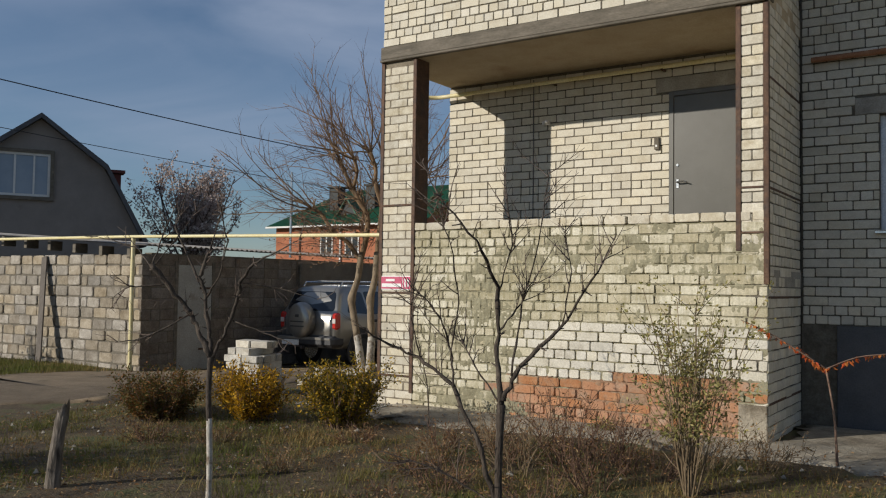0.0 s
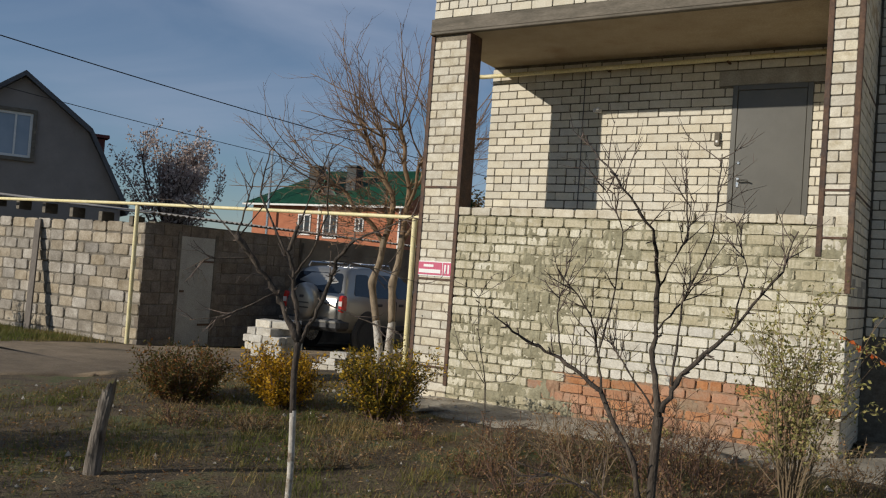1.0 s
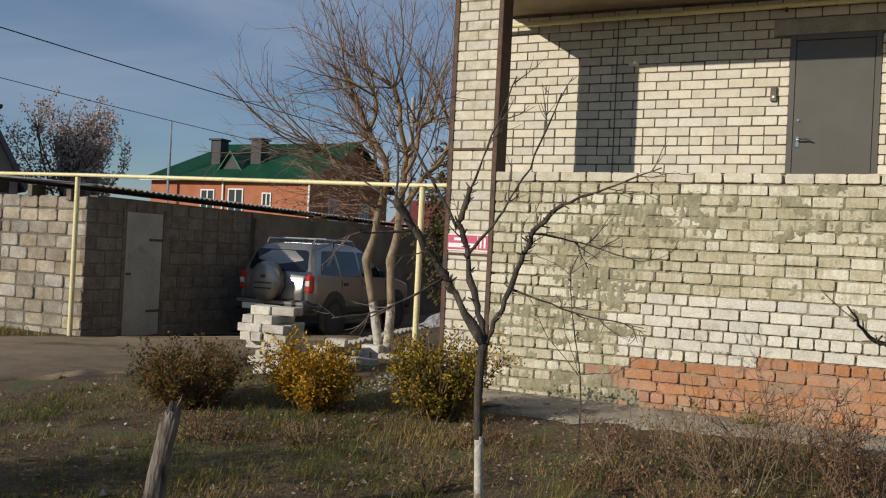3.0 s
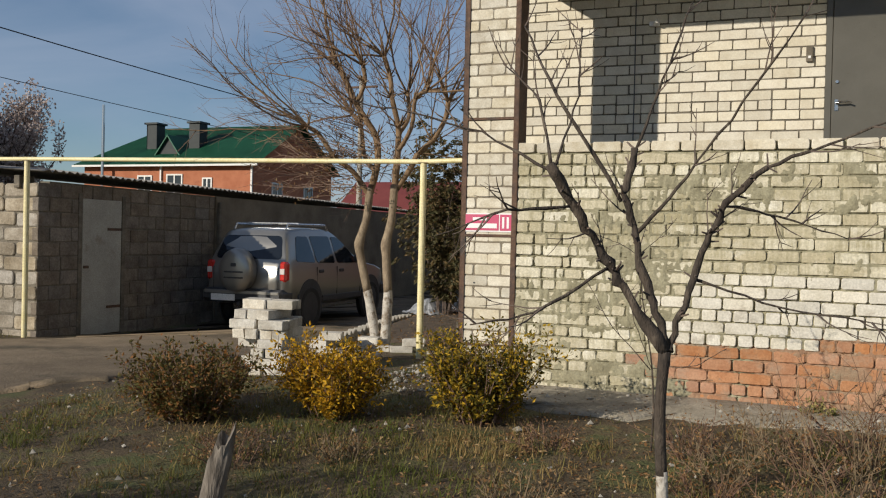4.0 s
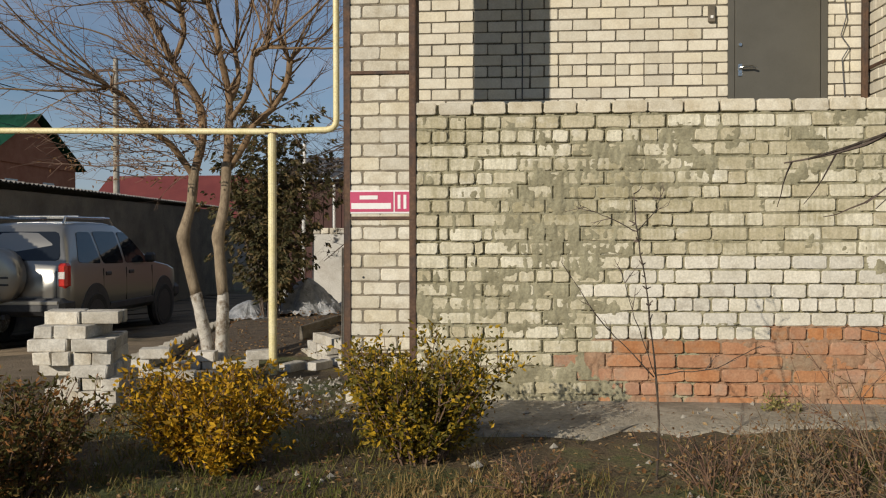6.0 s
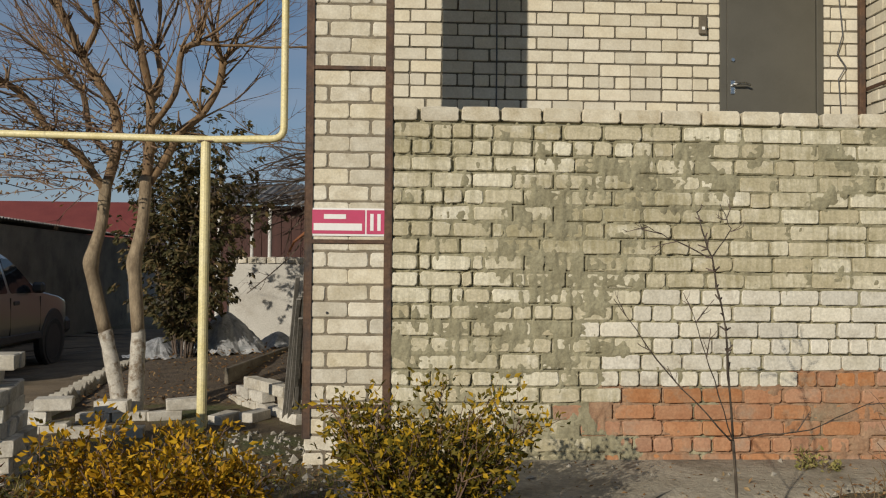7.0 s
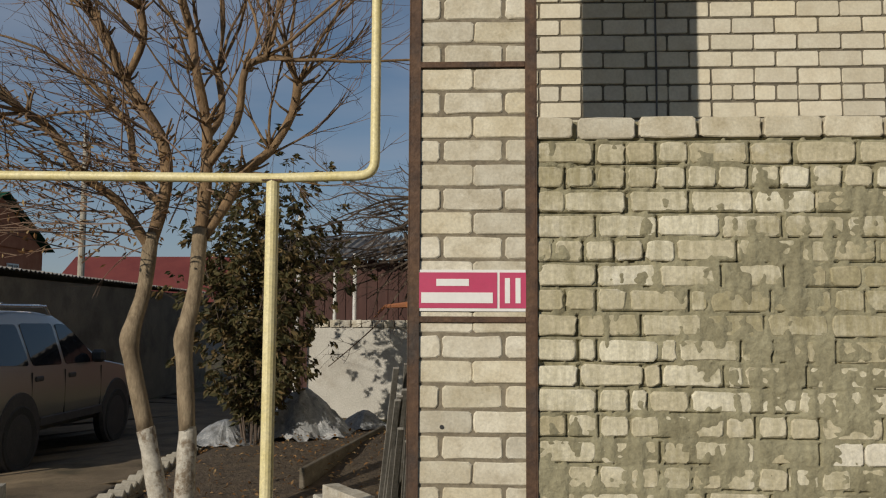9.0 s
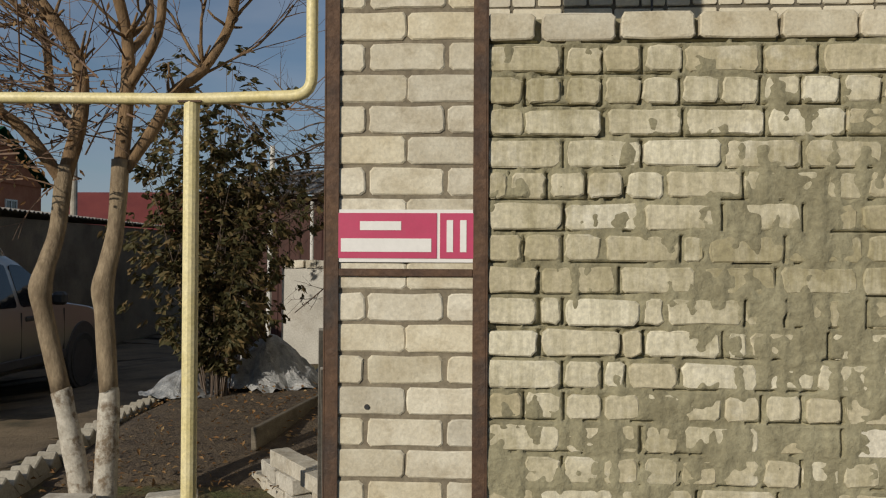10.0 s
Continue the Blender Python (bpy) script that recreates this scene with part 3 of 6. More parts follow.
WALL_SIDE = tagged(empty("wall_side"), "cream brick side wall of the loggia with iron straps", "brick wall", kind="structure")
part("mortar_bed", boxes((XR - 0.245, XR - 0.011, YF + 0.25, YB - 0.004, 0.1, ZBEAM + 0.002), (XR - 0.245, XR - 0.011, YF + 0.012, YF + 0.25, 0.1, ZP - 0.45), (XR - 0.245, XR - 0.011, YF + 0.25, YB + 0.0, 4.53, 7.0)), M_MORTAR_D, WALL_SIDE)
for z in (0.62, 1.6, 2.62, 3.66):
    part("strap", boxes((XR - 0.004, XR + 0.002, YF + 0.05, YB - 0.02, z - 0.012, z + 0.012)), M_IRON, WALL_SIDE)
part("strap", boxes((XR - 0.262, XR - 0.253, YF + 0.3, YB - 0.02, 2.86, 2.89)), M_IRON, WALL_SIDE)

WALL_MAIN = tagged(empty("wall_main"), "cream brick house wall in shade over a dark grey plinth", "brick wall", kind="structure")
wx0, wx1, wz0, wz1 = -1.37, 0.25, 2.29, 3.48
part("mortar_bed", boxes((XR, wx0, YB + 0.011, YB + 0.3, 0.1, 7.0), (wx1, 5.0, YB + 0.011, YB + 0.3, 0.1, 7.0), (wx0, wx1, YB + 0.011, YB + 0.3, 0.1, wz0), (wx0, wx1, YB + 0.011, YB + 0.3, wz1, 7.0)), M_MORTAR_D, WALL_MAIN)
M_PLINTH = mat("dark_plinth_paint", (0.07, 0.07, 0.075), (0.10, 0.10, 0.105), 3, 0.6, 0.2)
part("plinth", boxes((XR + 0.35, 5.0, YB - 0.035, YB + 0.008, 0.1, 1.31), bevel=0.004), M_PLINTH, WALL_MAIN, "dark grey painted plinth")
part("lintel", boxes((wx0 - 0.22, wx1 + 0.22, YB - 0.004, YB + 0.05, wz1 + 0.005, wz1 + 0.18), bevel=0.004), M_CONC, WALL_MAIN, "grey concrete lintel")
# plain walls that close the house behind
tagged(part("wall_rear", boxes((XL + 0.02, XL + 0.27, YB + 0.25, 17.0, 0.1, 7.0), (4.7, 4.95, YB + 0.3, 17.0, 0.1, 7.0), (XL + 0.02, 4.95, 17.0, 17.25, 0.1, 7.0)), M_BRICK_I), "plain cream brick outer walls of the house", "brick wall", kind="structure")
tagged(part("roof", boxes((XL - 0.3, 5.3, YF - 0.3, 17.5, 7.0, 7.2), bevel=0.02), M_SLATE), "flat grey roof of the brick house", "roof", kind="structure")
tagged(part("wall_upper_side", boxes((XL + 0.012, XL + 0.25, YF + 0.25, YB + 0.25, 4.53, 7.0)), M_BRICK_I), "cream brick flank of the upper storey", "brick wall", kind="structure")


def rounded_bar(bm, pts, r, sides=10):
    s = Soup()
    s.tube([Vector(p) for p in pts], [r] * len(pts), sides)
    me = s.mesh("tmp")
    bm.from_mesh(me)
    bpy.data.meshes.remove(me)
    return bm


def door_1():
    d = tagged(empty("door_1", pose(d0, YB, d2)), "closed plain brown metal entrance door with steel handle", "door", kind="structure")
    w, h = d1 - d0, d3 - d2
    part("door_frame", boxes((0.0, 0.055, -0.012, 0.06, 0, h), (w - 0.055, w, -0.012, 0.06, 0, h), (0.055, w - 0.055, -0.012, 0.06, h - 0.055, h), bevel=0.003), M_DOOR, d)
    leaf = part("door_leaf", boxes((0.057, w - 0.057, -0.006, 0.04, 0.01, h - 0.058), bevel=0.006), M_DOOR, d)
    part("escutcheon", boxes((0.085, 0.12, -0.013, -0.006, 0.96, 1.07), bevel=0.004), M_CHROME, leaf, "steel handle plate")
    bm = rounded_bar(bmesh.new(), [(0.102, -0.01, 1.03), (0.102, -0.05, 1.03), (0.12, -0.056, 1.033), (0.19, -0.056, 1.036), (0.225, -0.054, 1.022)], 0.009)
    part("handle", bm, M_CHROME, leaf, "steel lever handle")
    bm = bmesh.new()
    bmesh.ops.create_cone(bm, cap_ends=True, segments=14, radius1=0.018, radius2=0.014, depth=0.014, matrix=pose(0.102, -0.012, 1.23, 90))
    part("lock", bm, M_CHROME, leaf, "steel lock rosette")
    return d


door_1()


def window_1():
    w = tagged(empty("window_1", pose(wx0, YB + 0.09, wz0)), "white plastic window in the shaded house wall", "window", kind="structure")
    M_PVC = mat("white_plastic", (0.72, 0.73, 0.74), (0.78, 0.79, 0.80), 4, 0.35, 0.0)
    W, H = wx1 - wx0, wz1 - wz0
    part("window_frame", boxes((0, 0.06, 0, 0.07, 0, H), (W - 0.06, W, 0, 0.07, 0, H), (0.06, W - 0.06, 0, 0.07, 0, 0.06), (0.06, W - 0.06, 0, 0.07, H - 0.06, H), (W / 2 - 0.04, W / 2 + 0.04, 0, 0.07, 0.06, H - 0.06), bevel=0.006), M_PVC, w)
    gm = bpy.data.materials.new("dark_glass")
    gm.use_nodes = True
    b = gm.node_tree.nodes["Principled BSDF"]
    b.inputs["Base Color"].default_value, b.inputs["Roughness"].default_value = (0.03, 0.035, 0.04, 1), 0.04
    for a, z in ((0.06, W / 2 - 0.04), (W / 2 + 0.04, W - 0.06)):
        part("pane", boxes((a, z, 0.03, 0.045, 0.06, H - 0.06)), gm, w, "dark reflecting glass")
    part("window_sill", boxes((-0.04, W + 0.04, -0.15, 0.0, -0.035, -0.005), bevel=0.004), M_CHROME, w, "grey metal sill")
    return gm


M_DKGLASS = window_1()


# ---- yellow gas pipe ----
def arc(p, a, b, r, n=5):
    """Points that round the corner p between directions towards a and b."""
    p, a, b = Vector(p), Vector(a), Vector(b)
    da, db = (a - p).normalized(), (b - p).normalized()
    return [(p + da * r * (1 - t) ** 2 + db * r * t ** 2) for t in [i / n for i in range(n + 1)]]


def gas_pipe():
    g = tagged(empty("gas_pipe", pose(-7.42, 9.40, 0)), "yellow painted gas pipe carried on steel posts to the house", "gas pipe")
    o = Vector((-7.42, 9.40, 0))
    p0, p1, p2, p3, p4 = Vector((-18.8, 9.66, 2.51)), Vector((-13.14, 9.66, 2.465)), Vector((-7.46, 9.47, 2.360)), Vector((-6.89, 9.43, 2.367)), Vector((-6.89, 9.43, 4.20))
    pts = [p0, p1, p2] + arc(p3, p2, p4, 0.09) + arc(p4, p3, Vector((-6.7, 9.6, 4.20)), 0.08) + arc(Vector((-6.7, 9.6, 4.20)), p4, Vector((-2.45, 9.64, 4.24)), 0.08) + [Vector((-2.45, 9.64, 4.24))]
    bm = rounded_bar(bmesh.new(), [p - o for p in pts], 0.027, 12)
    part("pipe", bm, M_PIPE, g, smooth=True)
    for x, y, z in ((-7.46, 9.47, 2.345), (-13.14, 9.66, 2.44)):
        gz = ground_z(x, y)
        bm = bmesh.new()
        bmesh.ops.create_cone(bm, cap_ends=True, segments=14, radius1=0.036, radius2=0.036, depth=z - gz + 0.3, matrix=pose(x - o.x, y - o.y, (z + gz - 0.3) / 2))
        post = part("post", bm, M_PIPE, g, smooth=False)
        part("bracket", boxes((x - o.x - 0.055, x - o.x + 0.055, y - o.y - 0.035, y - o.y + 0.035, z - 0.004, z + 0.004)), M_IRON, post)
    for x in (-5.0, -3.6):
        part("bracket", boxes((x - o.x - 0.012, x - o.x + 0.012, 9.61 - o.y, 9.73 - o.y, 4.19, 4.205)), M_IRON, g)
    return g


gas_pipe()

# ---- shed of cinder blocks ----
XS, YS = -13.16, 9.88


def shed():
    s = tagged(empty("shed", pose(XS, YS, 0)), "long cinder block shed with a corrugated sheet roof", "shed")
    base = Matrix.Identity(4)
    L, Dp, DB = 5.8, 16.0, 3.95
    dy0, dy1, dz = 0.78, 1.62, 2.02
    part("wall", boxes((-L, -0.012, 0.012, 0.2, -0.1, 2.12), (-0.2, -0.012, 0.2, dy0, -0.1, 2.2), (-0.2, -0.012, dy1, Dp, -0.1, 2.2), (-0.2, -0.012, dy0, dy1, dz, 2.2), (-L, -L + 0.2, 0.2, Dp, -0.1, 2.2), (-L, -0.2, Dp - 0.2, Dp, -0.1, 2.2)), M_MORTAR_D, s, "grey mortar between the blocks")
    rng = random.Random(8)
    front = courses(-L, -0.004, -0.02, 2.14, 0.2, rng, 0.0, full=0.385, half=0.19, joint=0.015, jit=0.12)
    pool = {}
    for u, z, w in front:
        key = round(w, 2)
        if len(pool.setdefault(key, [])) < 5:
            me = brick_mesh("block", key, 0.183, 0.1, 0.12, rng, 0.012)
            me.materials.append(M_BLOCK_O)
            pool[key].append(me)
        ob = new("block", rng.choice(pool[key]))
        ob.matrix_basis = pose(u, rng.uniform(-0.02, 0.008), z + rng.uniform(-0.01, 0.008), 0, rng.uniform(-1.6, 1.6), rng.uniform(-1.5, 1.5))
        ob.parent = s
    side = pose(0, 0, 0, 0, 0, 90)
    # the side takes the darker block colour, which paints in its shade
    brick_stuff("block_field", courses(0.0, DB, -0.02, 2.18, 0.2, rng, 0.0, full=0.385, half=0.19, joint=0.015, jit=0.1, holes=((dy0, dy1, -0.1, dz),)), side, 0.1, 0.185, M_BLOCK_SHADE, s, rng, 0.05, 0.006)
    M_RENDER = mat("brown_render", (0.15, 0.12, 0.085), (0.22, 0.18, 0.13), 2, 0.95, 0.6, c3=(0.10, 0.08, 0.055), c3lo=0.5, c3hi=0.7, c3scale=1.3, dist=0.012)
    part("rendered_wall", boxes((-0.011, 0.03, DB + 0.01, Dp, -0.1, 2.2), bevel=0.008), M_RENDER, s, "smooth dark brown rendered stretch of the wall")
    part("downpipe", boxes((0.034, 0.1, DB + 0.02, DB + 0.09, 0.1, 2.1), bevel=0.012), M_BEAM, s, "dark downpipe")
    # roof sheets, wave along x on the front edge and falling to the back edge
    bm = bmesh.new()
    n = 320
    rows = []
    for zz in (0.0, -0.008):
        a, b = [], []
        for i in range(n + 1):
            y = -0.05 + (Dp + 0.17) * i / n
            w = 0.022 * math.sin(y * 2 * math.pi / 0.13)
            a.append(bm.verts.new((0.13, y, 2.34 + w + zz - 0.004 * y)))
            b.append(bm.verts.new((-L - 0.3, y, 2.72 + w + zz - 0.004 * y)))
        rows.append((a, b))
    for i in range(n):
        for q, (a, b) in enumerate(rows):
            fv = (a[i], b[i], b[i + 1], a[i + 1])
            bm.faces.new(fv if q else fv[::-1])
        for e in (0, 1):
            bm.faces.new((rows[0][e][i], rows[1][e][i], rows[1][e][i + 1], rows[0][e][i + 1]))
    part("roof", bm, M_SLATE, s, "grey corrugated sheets with a ragged edge")
    for i in range(7):
        x = -0.35 - i * 0.82
        part("rafter", boxes((x - 0.05, x + 0.05, -0.04, 0.22, 2.1 + 0.055 * i, 2.27 + 0.06 * i), bevel=0.006), M_BEAM, s, "dark rafter end")
    M_SD = mat("weathered_door_paint", (0.33, 0.315, 0.27), (0.41, 0.395, 0.345), 3, 0.75, 0.3, c3=(0.2, 0.15, 0.1), c3lo=0.6, c3hi=0.75)
    d = part("door", boxes((-0.06, 0.005, dy0 + 0.02, dy1 - 0.02, 0.03, dz - 0.02), bevel=0.006), M_SD, s, "weathered grey plank door")
    part("hinge", boxes((0.004, 0.012, dy1 - 0.32, dy1 - 0.03, 1.55, 1.59)), M_IRON, d)
    part("hinge", boxes((0.004, 0.012, dy1 - 0.32, dy1 - 0.03, 0.4, 0.44)), M_IRON, d)
    part("latch", boxes((0.004, 0.02, dy0 + 0.05, dy0 + 0.14, 1.0, 1.04)), M_IRON, d)
    part("door_frame", boxes((-0.08, 0.012, dy0 - 0.06, dy0 + 0.015, 0, dz + 0.05), (-0.08, 0.012, dy1 - 0.015, dy1 + 0.06, 0, dz + 0.05), bevel=0.004), M_BEAM, s)
    return s


shed()
# board leaning on the shed
M_BOARD = mat("grey_board", (0.10, 0.085, 0.07), (0.17, 0.145, 0.12), 6, 0.9, 0.5, stretch=(1, 1, 0.2))
tagged(part("board", boxes((-0.085, 0.085, -0.015, 0.015, 0.0, 2.08), bevel=0.004), M_BOARD, m=pose(-15.70, 9.53, 0.12, -8.5, -11.0, 0)), "dark grey board leaning against the block shed", "board")

# ---- far houses ----
M_GREEN = mat("green_metal_tile", (0.010, 0.095, 0.045), (0.018, 0.135, 0.066), 0.6, 0.6, 0.1, metal=0.1)
M_FARRED = mat("far_red_brick", (0.36, 0.12, 0.055), (0.45, 0.17, 0.085), 1.2, 0.9, 0.2, c3=(0.28, 0.09, 0.05), c3scale=0.8)
M_DARKCLAD = mat("dark_green_sheet", (0.018, 0.024, 0.024), (0.03, 0.036, 0.034), 1.5, 0.7, 0.1)
M_WTRIM = mat("white_trim", (0.7, 0.68, 0.62), (0.76, 0.74, 0.7), 2, 0.6, 0.0)
M_DKRED = mat("dark_red_sheet", (0.15, 0.03, 0.025), (0.20, 0.045, 0.035), 0.8, 0.55, 0.1)
M_GREYH = mat("grey_render", (0.23, 0.20, 0.175), (0.28, 0.245, 0.215), 0.8, 0.9, 0.2, c3=(0.20, 0.155, 0.125), c3scale=0.6)
# pale blue base paints the reflected sky into the far panes
M_SKYGLASS = mat("sky_reflection_glass", (0.22, 0.27, 0.33), (0.30, 0.35, 0.41), 0.5, 0.12, 0.0, speck=0.02)
M_CHIM = mat("chimney_brick", (0.12, 0.035, 0.028), (0.17, 0.05, 0.04), 2, 0.9, 0.2)


def prism(profile, y0, y1):
    """A solid from an xz profile, drawn out along y."""
    bm = bmesh.new()
    a = [bm.verts.new((x, y0, z)) for x, z in profile]
    b = [bm.verts.new((x, y1, z)) for x, z in profile]
    n = len(profile)
    for i in range(n):
        j = (i + 1) % n
        bm.faces.new((a[i], a[j], b[j], b[i]))
    bm.faces.new(a[::-1])
    bm.faces.new(b)
    bmesh.ops.recalc_face_normals(bm, faces=bm.faces)
    return bm


def far_window(parent, x, y, z, w, h, ry=0):
    f = part("window", boxes((-w / 2, -w / 2 + 0.12, -0.05, 0.05, 0, h), (w / 2 - 0.12, w / 2, -0.05, 0.05, 0, h), (-w / 2 + 0.12, w / 2 - 0.12, -0.05, 0.05, 0, 0.12), (-w / 2 + 0.12, w / 2 - 0.12, -0.05, 0.05, h - 0.12, h), (-0.06, 0.06, -0.05, 0.05, 0.12, h - 0.12)), M_WTRIM, parent, "white framed window", m=pose(x, y, z, 0, 0, ry))
    for s in (-1, 1):
        a, b = sorted((s * 0.06, s * (w / 2 - 0.12)))
        part("pane", boxes((a, b, -0.01, 0.02, 0.12, h - 0.12)), M_DKGLASS, f)


def green_house():
    """Its own frame: x along the eaves, y to the back, its near right corner at the origin."""
    h = tagged(empty("house", pose(-42.1, 60.0, 0.0, 0, 0, 0)), "two-storey red brick house with a green metal roof", "house")
    W, D, EZ, RZ = 17.0, 13.0, 7.35, 11.1
    part("wall", prism([(-W, -0.2), (0, -0.2), (0, EZ), (-W, EZ)], 0, D), M_FARRED, h, "orange red brick")
    bm = bmesh.new()
    o = 0.7
    v = [bm.verts.new(p) for p in ((-W - o, -o, EZ - 0.2), (o, -o, EZ - 0.2), (o, D + o, EZ - 0.2), (-W - o, D + o, EZ - 0.2), (-W + 3.2, D / 2, RZ), (o, D / 2, RZ))]
    for f in ((0, 1, 5, 4), (2, 3, 4, 5), (3, 0, 4)):
        bm.faces.new([v[i] for i in f])
    bmesh.ops.solidify(bm, geom=bm.faces[:], thickness=0.22)
    part("roof", bm, M_GREEN, h, "green metal tile roof")
    part("gable", prism([(0, EZ - 0.25), (D, EZ - 0.25), (D / 2, RZ - 0.35)], -0.12, 0.18), M_FARRED, h, "red brick gable").matrix_basis = pose(0, 0, 0, 0, 0, 90)
    part("fascia", boxes((-W - o, o, -o - 0.05, -o + 0.05, EZ - 0.36, EZ - 0.2)), M_WTRIM, h, "white eaves board")
    for x in (-W + 5.2, -W + 9.6):
        c = part("chimney", boxes((x - 0.55, x + 0.55, 2.2, 3.3, EZ + 0.5, EZ + 3.5), bevel=0.03), M_DARKCLAD, h, "dark sheet-clad chimney")
        part("cap", boxes((x - 0.68, x + 0.68, 2.05, 3.45, EZ + 3.52, EZ + 3.68)), M_DARKCLAD, c)
    dormer = part("dormer", prism([(-W + 6.6, EZ + 0.55), (-W + 9.0, EZ + 0.55), (-W + 7.8, EZ + 2.3)], 1.2, 5.0), M_DARKCLAD, h, "dark front of a small dormer")
    for q in (-1, 1):
        part("dormer_roof", prism([(-W + 7.8, EZ + 2.45), (-W + 7.8, EZ + 2.33), (-W + 7.8 + q * 1.35, EZ + 0.5), (-W + 7.8 + q * 1.45, EZ + 0.52)], 0.95, 5.0), M_GREEN, dormer, "green sheet")
    far_window(h, -W + 6.4, -0.03, 4.4, 1.5, 1.9)
    far_window(h, -W + 9.4, -0.03, 4.2, 1.6, 2.2)
    far_window(h, -W + 12.6, -0.03, 4.9, 0.95, 1.2)
    far_window(h, 0.03, 3.4, 4.0, 1.6, 1.9, 90)
    far_window(h, 0.03, 8.6, 4.0, 1.6, 1.9, 90)
    part("drainpipe", boxes((-W + 8.0, -W + 8.14, -0.16, -0.02, 0, EZ - 0.3)), M_WTRIM, h)
    part("drainpipe", boxes((-0.25, -0.1, -0.16, -0.02, 0, EZ - 0.3)), M_WTRIM, h)
    bm = bmesh.new()
    bmesh.ops.create_cone(bm, cap_ends=True, segments=10, radius1=0.13, radius2=0.13, depth=8.0, matrix=pose(-W + 2.6, -0.75, 8.2))
    part("flue", bm, M_CHROME, h, "thin steel flue pipe")
    return h


green_house()


def grey_house():
    """Its gable faces the garden."""
    h = tagged(empty("house", pose(-33.9, 20.5, -0.5, 0, 0, 60)), "grey rendered house with a dark gambrel roof", "house")
    prof = [(-4.0, 0), (4.0, 0), (4.0, 4.2), (2.5, 7.0), (0.0, 8.9), (-2.5, 7.0), (-4.0, 4.2)]
    part("wall", prism(prof, 0, 9), M_GREYH, h)
    edge = [(4.35, 3.9), (2.62, 7.15), (0.0, 9.12), (-2.62, 7.15), (-4.35, 3.9)]
    low = [(x * 0.975, z - 0.2) for x, z in edge]
    part("roof", prism(edge + low[::-1], -0.35, 9.4), M_PLINTH, h, "dark roof edge")
    f = part("window", m=pose(-0.35, 0, 0.3), material=M_BEAM, parent=h, label="window with dark brown surround", mesh=boxes((-1.75, -1.6, -0.12, 0.05, 5.35, 7.15), (0.75, 0.9, -0.12, 0.05, 5.35, 7.15), (-1.75, 0.9, -0.12, 0.05, 7.15, 7.3), (-1.75, 0.9, -0.12, 0.05, 5.2, 5.35)))
    part("window_frame", boxes((-1.6, -1.5, -0.06, 0.03, 5.35, 7.15), (0.65, 0.75, -0.06, 0.03, 5.35, 7.15), (-0.62, -0.54, -0.06, 0.03, 5.35, 7.15), (0.1, 0.17, -0.06, 0.03, 5.35, 7.15), (-1.5, 0.65, -0.06, 0.03, 7.05, 7.15), (-1.5, 0.65, -0.06, 0.03, 5.35, 5.45)), M_WTRIM, f)
    for a, b in ((-1.5, -0.62), (-0.54, 0.1), (0.17, 0.65)):
        part("pane", boxes((a, b, -0.01, 0.02, 5.45, 7.05)), M_SKYGLASS, f)
    c = part("chimney", boxes((2.75, 3.25, 0.6, 1.1, 2.5, 6.9), bevel=0.03), M_CHIM, h, "dark red chimney")
    part("cap", boxes((2.6, 3.4, 0.45, 1.25, 6.92, 7.05)), M_CHIM, c)
    return h


grey_house()

# ---- small things on the house ----
def street_sign():
    """The words and the number of an address stay plain bars."""
    s = tagged(empty("street_sign", pose(-6.34, YF - 0.004, 1.697)), "magenta street sign with white border on the brick pillar", "sign")
    M_SIGN = mat("magenta_enamel", (0.47, 0.045, 0.115), (0.52, 0.06, 0.14), 6, 0.4, 0.05, speck=0.06)
    M_WHITE = mat("white_enamel", (0.74, 0.72, 0.70), (0.80, 0.78, 0.76), 6, 0.4, 0.0, speck=0.05)
    part("plate", boxes((-0.215, 0.215, -0.0035, 0.0, -0.083, 0.083), bevel=0.001), M_WHITE, s, "white enamel plate")
    part("field", boxes((-0.215, 0.097, -0.006, -0.0036, -0.070, 0.072), (0.107, 0.215, -0.006, -0.0036, -0.070, 0.072)), M_SIGN, s, "magenta field")
    part("lettering", boxes((-0.145, -0.015, -0.0075, -0.0061, 0.018, 0.046), (-0.205, 0.08, -0.0075, -0.0061, -0.050, -0.008)), M_WHITE, s, "white bars of lettering")
    part("number", boxes((0.128, 0.148, -0.0075, -0.0061, -0.05, 0.05), (0.17, 0.19, -0.0075, -0.0061, -0.05, 0.05)), M_WHITE, s, "white bars of a number")


street_sign()
tagged(part("cable", rounded_bar(bmesh.new(), [(-5.31, YB - 0.008, 1.9), (-5.305, YB - 0.008, 3.0), (-5.31, YB - 0.008, 4.3)], 0.006, 6), M_PLINTH), "dark cable clipped to the loggia wall", "cable")
M_WPL = mat("white_fitting", (0.75, 0.73, 0.68), (0.8, 0.78, 0.74), 6, 0.5, 0.0)
bm = boxes((-0.05, 0.05, -0.045, 0.0, -0.025, 0.025), bevel=0.008)
rounded_bar(bm, [(0.0, -0.03, 0.0), (0.03, -0.09, 0.01)], 0.018, 10)
tagged(part("lamp_holder", bm, M_WPL, m=pose(-5.12, YB - 0.003, 3.73)), "small white lamp holder on the loggia wall", "lamp holder")
bm = boxes((-0.03, 0.03, -0.03, 0.0, -0.075, 0.075), bevel=0.006)
bell = tagged(part("door_bell", bm, M_BEAM, m=pose(-3.69, YB - 0.003, 3.36)), "brown door bell box beside the door", "door bell")
